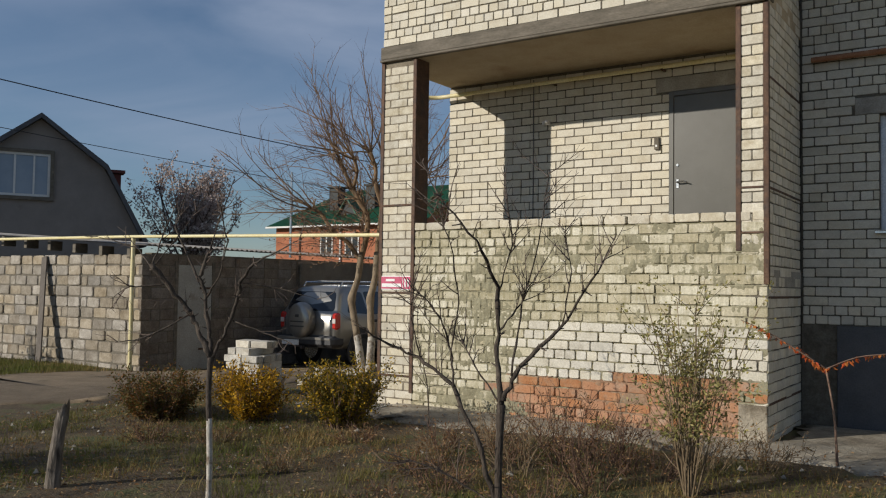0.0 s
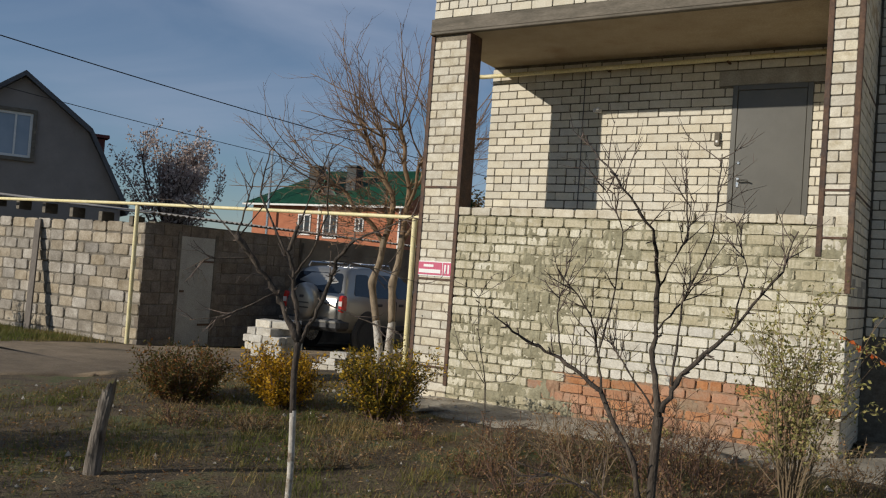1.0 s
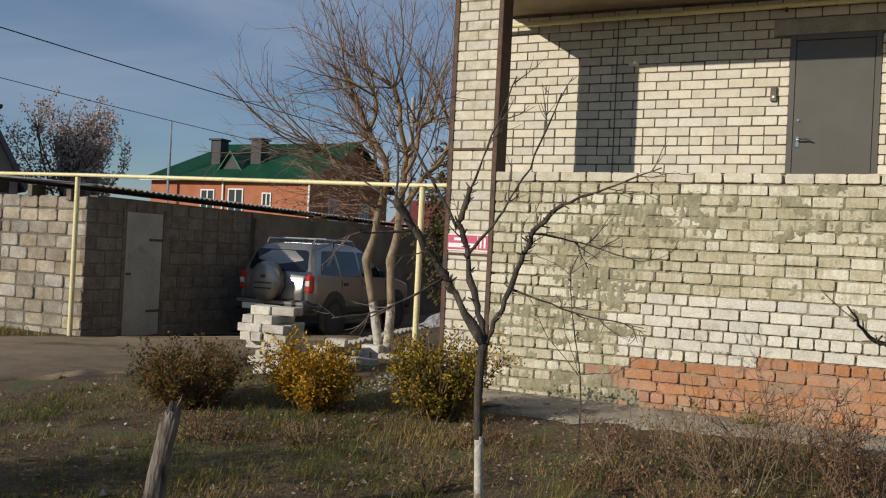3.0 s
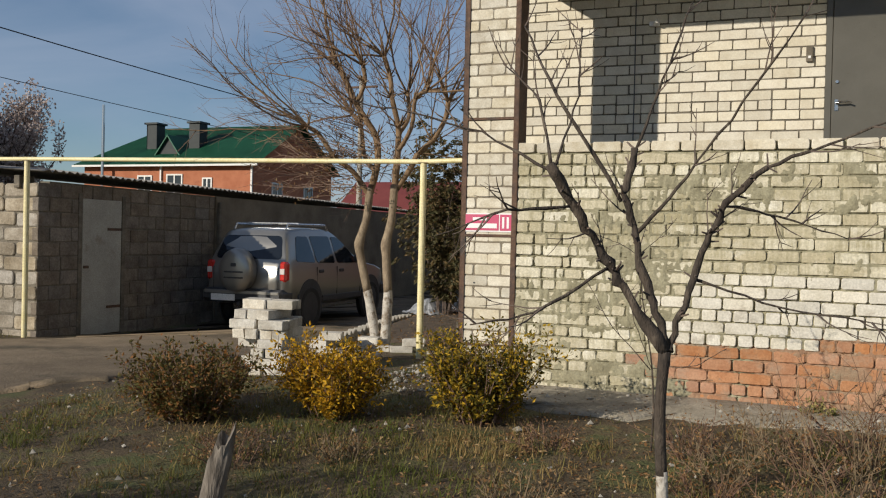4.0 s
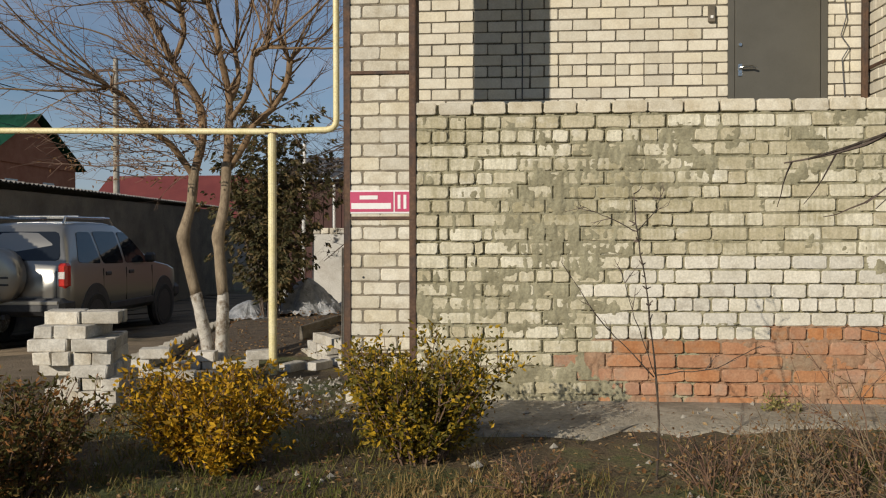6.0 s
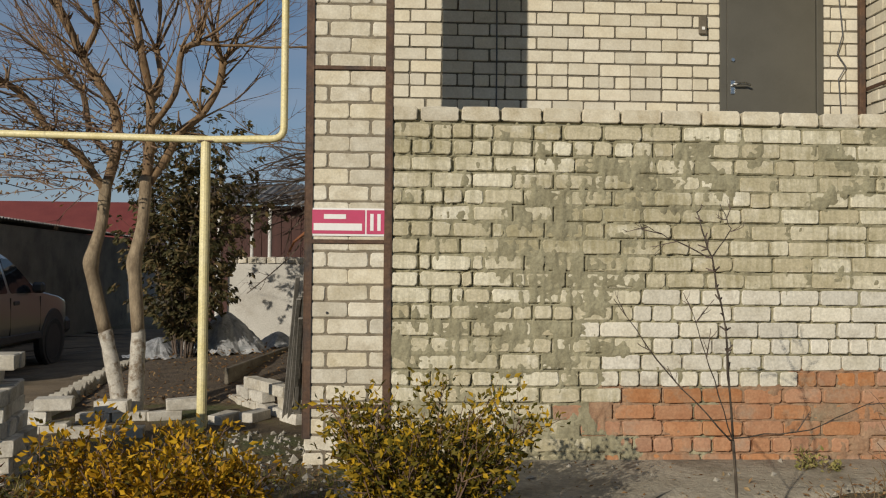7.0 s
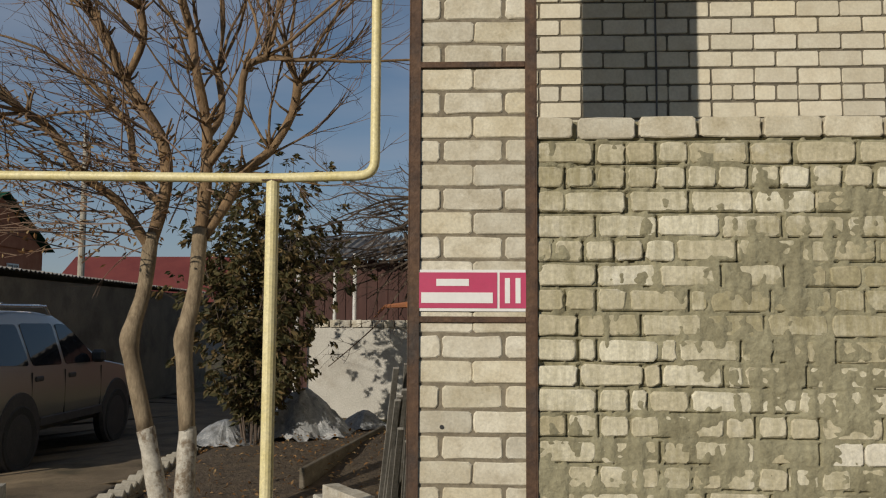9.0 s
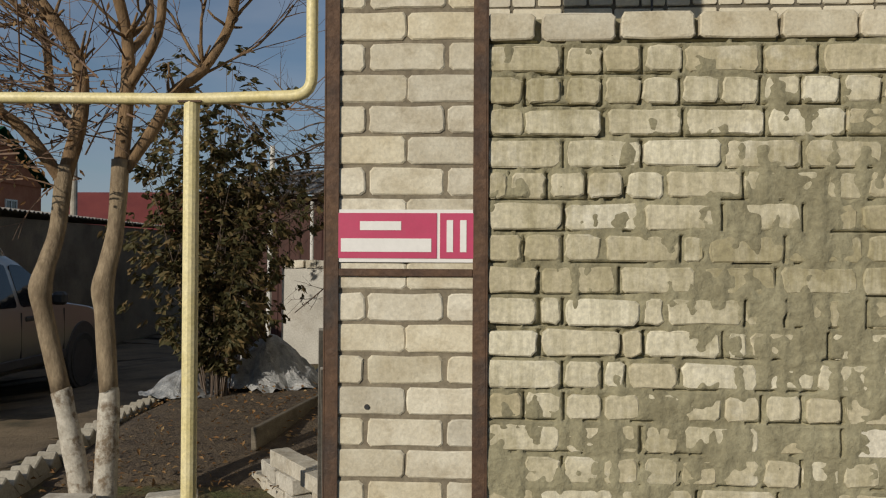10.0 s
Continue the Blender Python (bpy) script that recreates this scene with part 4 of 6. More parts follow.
part("button", boxes((-0.012, 0.012, -0.036, -0.031, -0.045, -0.02), bevel=0.002), M_WPL, bell, "pale push button")
tagged(part("wire_coil", rounded_bar(bmesh.new(), [(-2.6, YB - 0.02, 3.6), (-2.58, YB - 0.04, 3.3), (-2.62, YB - 0.03, 3.15), (-2.55, YB - 0.03, 3.05), (-2.61, YB - 0.03, 2.95), (-2.58, YB - 0.02, 2.6)], 0.005, 6), M_PLINTH), "loose dark wire hanging beside the door", "wire")
tagged(part("frame_post", boxes((XR - 0.33, XR - 0.285, YB - 0.06, YB - 0.012, 1.86, 4.3), bevel=0.004), M_IRON), "rusty iron post against the loggia wall", "iron post")
# pipe along the shaded wall
tagged(part("rusty_pipe", rounded_bar(bmesh.new(), [(-2.0, YB - 0.05, 4.1), (4.8, YB - 0.05, 4.14)], 0.03, 10), mat("rusty_pipe_paint", (0.30, 0.13, 0.06), (0.40, 0.2, 0.1), 8, 0.8, 0.2)), "rusty brown pipe along the house wall", "pipe")
# rusty rod from the pillar
tagged(part("rusty_rod", rounded_bar(bmesh.new(), [(-6.62, 8.52, 1.645), (-7.10, 11.8, 1.70), (-7.63, 15.36, 1.645)], 0.014, 6), mat("orange_rust", (0.32, 0.10, 0.035), (0.42, 0.16, 0.06), 20, 0.9, 0.3)), "long rusty rod laid from the pillar to the garden wall", "rod")

# bundle of slats leaning beside the pillar
M_SLAT = mat("grey_slat", (0.19, 0.175, 0.15), (0.30, 0.28, 0.25), 9, 0.85, 0.3, stretch=(1, 1, 0.2))
rng = random.Random(11)
for i in range(9):
    a, b = Vector((-6.92 + 0.024 * i, 9.85 + rng.uniform(-0.1, 0.1), ground_z(-6.9, 9.85))), Vector((-6.685 + 0.009 * i, 8.66 + rng.uniform(-0.05, 0.05), 1.2 + rng.uniform(-0.22, 0.2)))
    d = b - a
    q = d.to_track_quat("Z", "Y").to_matrix().to_4x4()
    tagged(part("slat", boxes((-0.014, 0.014, -0.006, 0.006, -0.01, d.length), bevel=0.002), M_SLAT, m=Matrix.Translation(a) @ q), "thin grey slat leaning beside the brick pillar", "slat", "slats beside the pillar")


# ---- the parked car ----
def car():
    c = tagged(empty("car", pose(-11.70, 12.62, ground_z(-11.8, 14.0) + 0.03, 0, 0, 1.0)), "silver off-road estate car parked beside the shed", "car")
    M_SILVER = bpy.data.materials.new("silver_paint")
    M_SILVER.use_nodes = True
    b = M_SILVER.node_tree.nodes["Principled BSDF"]
    b.inputs["Base Color"].default_value, b.inputs["Metallic"].default_value, b.inputs["Roughness"].default_value = (0.27, 0.257, 0.232, 1), 0.6, 0.28
    b.inputs["Coat Weight"].default_value, b.inputs["Coat Roughness"].default_value = 0.6, 0.06
    M_RUB = mat("black_rubber", (0.018, 0.018, 0.018), (0.03, 0.03, 0.03), 8, 0.8, 0.2)
    M_BLK = mat("black_plastic", (0.025, 0.025, 0.027), (0.04, 0.04, 0.042), 8, 0.55, 0.1)
    M_LAMP = mat("red_lens", (0.45, 0.02, 0.015), (0.55, 0.04, 0.03), 30, 0.15, 0.0)
    M_CLEAR = mat("pale_lens", (0.6, 0.55, 0.52), (0.68, 0.62, 0.58), 30, 0.15, 0.0)
    M_CAR_GLASS = bpy.data.materials.new("tinted_glass")
    M_CAR_GLASS.use_nodes = True
    g = M_CAR_GLASS.node_tree.nodes["Principled BSDF"]
    g.inputs["Base Color"].default_value, g.inputs["Roughness"].default_value = (0.012, 0.015, 0.02, 1), 0.03

    def wide(z):
        """Half the width at a height: bulged flanks, sides leaning in over the belt line."""
        return 0.845 - 0.16 * (z - 0.7) ** 2 if z < 1.04 else 0.826 - (z - 1.04) * 0.33

    # stations from tail to nose: place, sill, roof or bonnet, and how far the corners draw in
    stations = [(0.0, 0.56, 0.98, 0.90), (0.03, 0.50, 1.05, 0.955), (0.08, 0.46, 1.16, 0.985), (0.15, 0.42, 1.33, 1.0), (0.22, 0.40, 1.48, 1.0), (0.30, 0.40, 1.575, 1.0), (0.45, 0.40, 1.615, 1.0), (0.9, 0.38, 1.645, 1.0), (1.5, 0.36, 1.645, 1.0), (1.85, 0.36, 1.61, 1.0), (2.05, 0.36, 1.54, 1.0), (2.4, 0.36, 1.31, 1.0), (2.75, 0.36, 1.09, 1.0), (2.95, 0.36, 1.055, 1.0), (3.4, 0.38, 1.0, 0.985), (3.72, 0.4, 0.93, 0.95), (3.86, 0.44, 0.84, 0.90), (3.92, 0.5, 0.72, 0.84)]
    bm = bmesh.new()
    rings = []
    for y, zl, zr, k in stations:
        zb = min(1.02, zr - 0.05)
        half = [(0.0, zl), (wide(zl) - 0.08, zl), (wide(zl) - 0.01, zl + 0.08), (wide(0.62), 0.63), (wide(0.8), min(0.82, zb - 0.06)), (wide(zb), zb)]
        half += [(wide(zb + (zr - zb) * q), zb + (zr - zb) * q) for q in (0.35, 0.7)]
        half += [(wide(zr) - 0.012, zr - 0.045), (wide(zr) - 0.06, zr - 0.012), (wide(zr) - 0.2, zr), (0.0, zr + 0.008)]
        pts = [(x * k, z) for x, z in half] + [(-x * k, z) for x, z in half[-2:0:-1]]
        rings.append([bm.verts.new((x, y, z)) for x, z in pts])
    n = len(rings[0])
    for p, q in zip(rings, rings[1:]):
        for i in range(n):
            bm.faces.new((p[i], p[(i + 1) % n], q[(i + 1) % n], q[i]))
    bm.faces.new(rings[0])
    bm.faces.new(rings[-1][::-1])
    bmesh.ops.recalc_face_normals(bm, faces=bm.faces)
    part("body", bm, M_SILVER, c, smooth=True)

    def shell(name, pts, out, material, label, thick=0.012):
        """A thin curved sheet through the points, standing a little proud along 'out'."""
        g = bmesh.new()
        f0 = [g.verts.new(Vector(p) - out * 0.012) for p in pts]
        f1 = [g.verts.new(Vector(p) + out * thick) for p in pts]
        g.faces.new(f1)
        g.faces.new(f0[::-1])
        for k in range(len(pts)):
            m = (k + 1) % len(pts)
            g.faces.new((f0[k], f0[m], f1[m], f1[k]))
        bmesh.ops.recalc_face_normals(g, faces=g.faces)
        return part(name, g, material, c, label)

    def rounded(poly, r=0.05):
        """The corners of a flat outline cut round."""
        out = []
        for k, p in enumerate(poly):
            a, p, z = Vector(poly[k - 1]), Vector(p), Vector(poly[(k + 1) % len(poly)])
            out += [p + (a - p).normalized() * r, p + ((a - p).normalized() + (z - p).normalized()) * r * 0.28, p + (z - p).normalized() * r]
        return out

    for s in (-1, 1):
        for poly in ([(0.36, 1.10), (1.0, 1.07), (0.90, 1.50), (0.52, 1.50)], [(1.07, 1.065), (1.72, 1.055), (1.67, 1.51), (0.97, 1.51)], [(1.80, 1.055), (2.66, 1.05), (2.2, 1.38), (1.98, 1.50), (1.75, 1.51)]):
            shell("side_window", [(s * wide(p.y), p.x, p.y) for p in rounded(poly)], Vector((s, 0, 0.33)).normalized(), M_CAR_GLASS, "dark tinted glass", 0.006)
    rear = rounded([(-0.70, 1.13), (0.70, 1.13), (0.60, 1.50), (-0.60, 1.50)], 0.07)
    shell("rear_window", [(p.x, 0.068 + (p.y - 1.13) * 0.455, p.y) for p in rear], Vector((0, -1, 0.42)).normalized(), M_CAR_GLASS, "dark tinted glass", 0.008)
    front = rounded([(-0.70, 1.13), (0.70, 1.13), (0.60, 1.48), (-0.60, 1.48)], 0.06)
    shell("windscreen", [(p.x, 2.69 - (p.y - 1.13) * 1.55, p.y) for p in front], Vector((0, 0.55, 0.83)).normalized(), M_CAR_GLASS, "dark tinted glass", 0.014)
    part("bumper", boxes((-0.85, 0.85, -0.13, 0.26, 0.44, 0.66), bevel=0.06), M_BLK, c, "dark plastic rear bumper")
    part("bumper_trim", boxes((-0.78, 0.78, -0.137, -0.11, 0.575, 0.635), bevel=0.012), M_SILVER, c, "silver strip on the bumper")
    part("bumper", boxes((-0.82, 0.82, 3.70, 3.98, 0.42, 0.66), bevel=0.06), M_BLK, c)
    part("tow_bar", boxes((-0.03, 0.03, -0.2, -0.08, 0.40, 0.46), bevel=0.008), M_BLK, c)
    for s in (-1, 1):
        part("tailgate_gap", boxes((s * 0.68 - 0.005, s * 0.68 + 0.005, -0.004, 0.02, 0.66, 1.0)), M_BLK, c)
        lamp = part("tail_lamp", boxes((s * 0.765 - 0.075, s * 0.765 + 0.075, -0.012, 0.14, 0.78, 1.10), bevel=0.035), M_LAMP, c, "red tail lamp")
        part("lens", boxes((s * 0.765 - 0.05, s * 0.765 + 0.05, -0.018, -0.008, 0.90, 0.99), bevel=0.004), M_CLEAR, lamp, "pale lens strip")
        part("sill_moulding", boxes((s * 0.845 - 0.014, s * 0.845 + 0.014, 1.22, 2.76, 0.42, 0.52), bevel=0.008), M_BLK, c)
        r = rounded_bar(bmesh.new(), [(s * 0.55, 0.40, 1.60), (s * 0.55, 0.46, 1.69), (s * 0.55, 1.75, 1.70), (s * 0.55, 1.85, 1.60)], 0.018, 8)
        part("roof_rail", r, M_CHROME, c, "grey roof rail")
        part("mirror", boxes((s * 0.93 - 0.09, s * 0.93 + 0.09, 2.40, 2.52, 1.05, 1.20), bevel=0.035), M_BLK, c)
        for y in (1.10, 1.86):
            part("door_handle", boxes((s * 0.842 - 0.014, s * 0.842 + 0.014, y, y + 0.17, 0.90, 0.955), bevel=0.012), M_BLK, c)
        for y in (1.03, 1.77, 2.72):
            part("door_gap", boxes((s * 0.838 - 0.006, s * 0.838 + 0.006, y, y + 0.012, 0.46, 1.0)), M_BLK, c)
        for y in (0.80, 3.20):
            g = bmesh.new()
            bmesh.ops.create_cone(g, cap_ends=True, segments=36, radius1=0.43, radius2=0.41, depth=0.05, matrix=pose(s * 0.832, y, 0.40, 0, 90 * s, 0))
            part("wheel_arch", g, M_BLK, c, "black wheel arch")
    for y in (0.8, 1.6):
        part("roof_bar", boxes((-0.56, 0.56, y, y + 0.045, 1.70, 1.725), bevel=0.006), M_CHROME, c, "roof cross bar")

    def wheel(m, name="wheel", tyre_r=0.345, w=0.2, cover=False):
        wob = part(name, bmesh_ring(tyre_r, 0.21, w), M_RUB, c, "black tyre", m=m)
        g = bmesh.new()
        bmesh.ops.create_cone(g, cap_ends=True, segments=24, radius1=0.225, radius2=0.20, depth=w * 0.8)
        part("rim", g, M_SILVER if cover else M_CHROME, wob, "silver rim")
        if cover:
            # domed cover with a rounded rim and two pressed ribs
            g = bmesh.new()
            prof = [(0.345, -0.08), (0.352, 0.02), (0.34, 0.075), (0.30, 0.105), (0.2, 0.12), (0.0, 0.125)]
            rr = [[g.verts.new((r * math.cos(a), r * math.sin(a), z)) for a in [2 * math.pi * k / 36 for k in range(36)]] for r, z in prof[:-1]]
            tip = g.verts.new((0, 0, prof[-1][1]))
            for p, q in zip(rr, rr[1:]):
                for k in range(36):
                    g.faces.new((p[k], p[(k + 1) % 36], q[(k + 1) % 36], q[k]))
            for k in range(36):
                g.faces.new((rr[-1][k], rr[-1][(k + 1) % 36], tip))
            part("wheel_cover", g, M_SILVER, wob, "silver spare wheel cover", smooth=True)
            for q in (-0.02, -0.11):
                part("cover_rib", boxes((-0.2, 0.2, q - 0.012, q + 0.012, 0.10, 0.128), bevel=0.004), M_BLK, wob)
            part("emblem", boxes((-0.06, 0.06, 0.06, 0.12, 0.10, 0.13), bevel=0.01), M_BLK, wob)
        return wob

    for s in (-1, 1):
        for y in (0.80, 3.20):
            wheel(pose(s * 0.77, y, 0.345, 0, 90 * s, 0))
    wheel(pose(-0.10, -0.10, 0.945, 90, 0, 0), "spare_wheel", 0.33, 0.18, True)
    c.scale = (0.86, 1.0, 1.0)
    part("number_plate", boxes((-0.62, -0.12, -0.145, -0.132, 0.47, 0.57)), M_WPL, c, "white number plate")


def bmesh_ring(r1, r2, w, n=28):
    """A tyre: a ring with rounded shoulders round z."""
    bm = bmesh.new()
    prof = [(r2, -w / 2 * 0.8), (r1 * 0.93, -w / 2), (r1, -w / 2 * 0.75), (r1, w / 2 * 0.75), (r1 * 0.93, w / 2), (r2, w / 2 * 0.8)]
    rings = []
    for i in range(n):
        a = 2 * math.pi * i / n
        rings.append([bm.verts.new((r * math.cos(a), r * math.sin(a), z)) for r, z in prof])
    for i in range(n):
        p, q = rings[i], rings[(i + 1) % n]
        for k in range(len(prof)):
            k2 = (k + 1) % len(prof)
            bm.faces.new((p[k], q[k], q[k2], p[k2]))
    bmesh.ops.recalc_face_normals(bm, faces=bm.faces)
    return bm


car()


# ---- loose bricks and kerbs ----
def loose_brick(m, parent, rng, pool=[]):
    if len(pool) < 6:
        bm = boxes((-0.125, 0.125, -0.06, 0.06, 0.0, 0.088), bevel=0.006)
        for v in bm.verts:
            v.co += rvec(rng) * 0.004
        me = bpy.data.meshes.new("brick")
        bm.to_mesh(me)
        bm.free()
        me.materials.append(M_PILEBRICK)
        pool.append(me)
    ob = new("brick", rng.choice(pool))
    ob.matrix_basis = m
    ob.parent = parent
    return ob


def brick_stack():
    rng = random.Random(31)
    gz = ground_z(-8.62, 8.0)
    s = tagged(empty("brick_stack", pose(-8.42, 8.02, gz - 0.01, 0, 0, 8)), "ragged stack of whitish silicate bricks on the ground", "brick stack")
    for r in range(8):
        # the lower courses stand back at one end, the upper ones thin out
        shift = 0.05 if r < 3 else 0.0
        for i in range(2):
            for j in range(4):
                if r == 7 and (j in (0, 3) or rng.random() < 0.3) or r == 6 and (j == 3 or (i and j == 0)) or r < 4 and i == 0 and j == 0 and rng.random() < 0.7:
                    continue
                if r % 2:
                    x, y, t = -0.13 + i * 0.258, -0.19 + j * 0.126, 0
                else:
                    x, y, t = -0.195 + j * 0.127, -0.13 + i * 0.256, 90
                spread = 0.012 + 0.004 * r
                loose_brick(pose(x + shift + rng.uniform(-spread, spread), y + rng.uniform(-spread, spread), r * 0.0885, 0, 0, t + rng.uniform(-6, 6) * (1 + (r > 5))), s, rng)


brick_stack()


def brick_row(name, pts, label, n_courses, rng, step=0.262, wash=0.02, turn=0.0):
    """A low dry wall of loose bricks along a line of plan points."""
    p0 = pts[0]
    s = tagged(empty(name, pose(p0[0], p0[1], ground_z(*p0) - 0.02)), label, "brick edging")
    for a, b in zip(pts, pts[1:]):
        L = math.dist(a, b)
        ang = math.degrees(math.atan2(b[1] - a[1], b[0] - a[0]))
        for r in range(n_courses):
            k = 0
            u = 0.12 if r % 2 == 0 else 0.25
            while u < L:
                x, y = a[0] + (b[0] - a[0]) * u / L, a[1] + (b[1] - a[1]) * u / L
                if r == 0 or rng.random() > 0.15:
                    z = ground_z(x, y) - ground_z(*p0)
                    loose_brick(pose(x - p0[0] + rng.uniform(-wash, wash), y - p0[1] + rng.uniform(-wash, wash), z + r * 0.089, rng.uniform(-2, 2), rng.uniform(-2, 2), ang + turn + rng.uniform(-6, 6)), s, rng)
                u += step
                k += 1
    return s


rng = random.Random(44)
brick_row("brick_edging", [(-8.45, 9.80), (-7.95, 9.84), (-7.60, 9.95)], "low whitewashed brick edging round the tree", 2, rng)
brick_row("brick_edging", [(-7.45, 10.78), (-6.80, 9.78)], "short low wall of loose white bricks at the bed", 3, rng)
brick_row("brick_edging", [(-7.42, 9.62), (-7.12, 9.86)], "loose white bricks beside the gas pipe post", 1, rng, wash=0.05, turn=30)
brick_row("brick_edging", [(-8.9, 9.38), (-8.45, 9.42)], "small pile of loose white bricks near the tree", 3, rng, wash=0.035)
brick_row("brick_edging", [(-8.35, 9.2), (-7.75, 9.25)], "bricks lying in the grass near the tree", 1, rng, step=0.34, wash=0.06, turn=10)

# sawtooth kerb of bricks set on edge, along the bed
saw = tagged(empty("sawtooth_edging", pose(-8.95, 10.1, 0)), "row of tilted grey bricks edging the garden bed", "brick edging")
tooth = boxes((-0.06, 0.06, -0.055, 0.055, -0.10, 0.13), bevel=0.008)
tooth_mesh = bpy.data.meshes.new("brick")
tooth.to_mesh(tooth_mesh)
tooth.free()
tooth_mesh.materials.append(M_CONC)
for i in range(30):
    y = 9.95 + i * 0.15
    x = -8.86 - 0.008 * i
    ob = new("brick", tooth_mesh)
    ob.matrix_basis = pose(x + 8.95, y - 10.1, ground_z(x, y) + 0.02, 42 + rng.uniform(-8, 8), rng.uniform(-5, 5), rng.uniform(-8, 8))
    ob.parent = saw
tagged(part("bed_board", boxes((-0.02, 0.02, 0, 3.2, -0.06, 0.09), bevel=0.006), M_BEAM, m=pose(-7.62, 11.15, ground_z(-7.62, 12.5), 0, 0, -6)), "dark board edging the garden bed", "board")


# ---- far wall, barn and poles behind the garden ----
def garden_wall():
    w = tagged(empty("wall_garden", pose(-8.44, 15.25, 0)), "whitewashed low garden wall with a brick coping", "garden wall", kind="structure")
    M_RENDER = mat("pale_render", (0.46, 0.44, 0.40), (0.56, 0.54, 0.50), 2.5, 0.9, 0.3, c3=(0.34, 0.30, 0.25), c3lo=0.58, c3hi=0.75, c3scale=1.5)
    part("render", boxes((0, 3.4, 0.0, 0.22, -0.05, 1.51), bevel=0.008), M_RENDER, w, "pale grey render")
    rng = random.Random(9)
    for i in range(24):
        loose_brick(pose(0.07 + i * 0.132, 0.10, 1.512, 0, 0, 90 + rng.uniform(-2, 2)), w, rng)


garden_wall()


def barn():
    b = tagged(empty("barn", pose(-9.6, 21.0, 0)), "dark maroon shed with a grey corrugated roof", "shed")
    M_MAR = mat("maroon_planks", (0.055, 0.022, 0.018), (0.085, 0.035, 0.028), 3, 0.8, 0.3, stretch=(4, 1, 0.3))
    for i in range(24):
        part("plank", boxes((-0.9 + i * 0.2, -0.9 + i * 0.2 + 0.19, 0.0, 0.03, 0.0, 2.75), bevel=0.004), M_MAR, b)
    part("frame", boxes((-0.9, 6.5, 0.04, 4.0, 0.0, 2.7)), M_PLINTH, b)
    part("wall", boxes((3.95, 6.5, -0.05, 0.03, 0.0, 2.4)), M_WHITEBRICK, b, "pale brick wall")
    bm = bmesh.new()
    n = 200
    a, z = [], []
    for i in range(n + 1):
        x = -1.3 + 8.2 * i / n
        w = 0.03 * math.sin(x * 2 * math.pi / 0.15)
        a.append(bm.verts.new((x, -0.45, (2.75 if x < 3.9 else 2.25) + w)))
        z.append(bm.verts.new((x, 3.5, 3.55 + w)))
    for i in range(n):
        bm.faces.new((a[i], a[i + 1], z[i + 1], z[i]))
    ob = part("roof", bm, M_SLATE, b, "grey corrugated sheets")
    so = ob.modifiers.new("thick", "SOLIDIFY")
    so.thickness = 0.012


barn()
M_GALV = mat("pale_pole", (0.55, 0.54, 0.52), (0.68, 0.67, 0.65), 8, 0.6, 0.1)
for x, y, h, r in ((-8.56, 15.1, 2.5, 0.03), (-8.78, 14.9, 2.2, 0.022), (-8.2, 15.75, 1.9, 0.024), (-7.95, 15.8, 2.05, 0.027), (-8.6, 13.6, 1.0, 0.02)):
    bm = bmesh.new()
    bmesh.ops.create_cone(bm, cap_ends=True, segments=10, radius1=r, radius2=r * 0.9, depth=h, matrix=Matrix.Translation((0, 0, h / 2)))
    tagged(part("pole", bm, M_GALV, m=pose(x, y, ground_z(x, y) - 0.02, rng.uniform(-1, 1), rng.uniform(-1, 1))), "thin pale pole standing by the garden wall", "pole", "poles by the wall")


def film_heap(x, y, r, h, seed):
    """Garden film thrown over a heap: a low mound with sharp folds and a ragged skirt."""
    rings, around = 22, 64
    v, f = [], []
    for i in range(rings + 1):
        t = i / rings
        for k in range(around):
            a = 2 * math.pi * k / around
            d = Vector((math.cos(a), math.sin(a), 0))
            rim = 1 + 0.22 * noise.noise(d * 1.6 + Vector((seed, 0, 0))) + 0.10 * noise.noise(d * 5 + Vector((0, seed, 0)))
            p = d * r * t * rim
            fold = abs(noise.noise(Vector((p.x * 5, p.y * 5, seed)))) * 0.16 + abs(noise.noise(Vector((p.x * 13, p.y * 13, seed)))) * 0.07
            z = h * (math.cos(min(1.0, t) * math.pi) * 0.5 + 0.5) ** 0.8 - fold * h * 1.5 * (0.3 + t) + 0.05 * h * noise.noise(p * 9)
            v.append((p.x, p.y * 0.8, max(-0.03, z + 0.05)))
    for i in range(rings):
        for k in range(around):
            j = (k + 1) % around
            f.append((i * around + k, (i + 1) * around + k, (i + 1) * around + j, i * around + j))
    me = bpy.data.meshes.new("plastic_film")
    me.from_pydata(v, [], f)
    ob = tagged(part("plastic_film", me, M_FILM, m=pose(x, y, ground_z(x, y) + 0.03)), "crumpled greyish plastic film heaped on the bed", "plastic film")
    ob.modifiers.new("thick", "SOLIDIFY").thickness = 0.004


M_FILM = mat("grey_film", (0.20, 0.21, 0.22), (0.42, 0.42, 0.43), 9, 0.32, 0.5, c3=(0.12, 0.115, 0.11), c3lo=0.55, c3hi=0.7, c3scale=8, dist=0.02)
film_heap(-8.1, 13.45, 0.52, 0.42, 1)
film_heap(-8.75, 13.0, 0.34, 0.2, 5)
film_heap(-7.55, 13.9, 0.28, 0.16, 8)

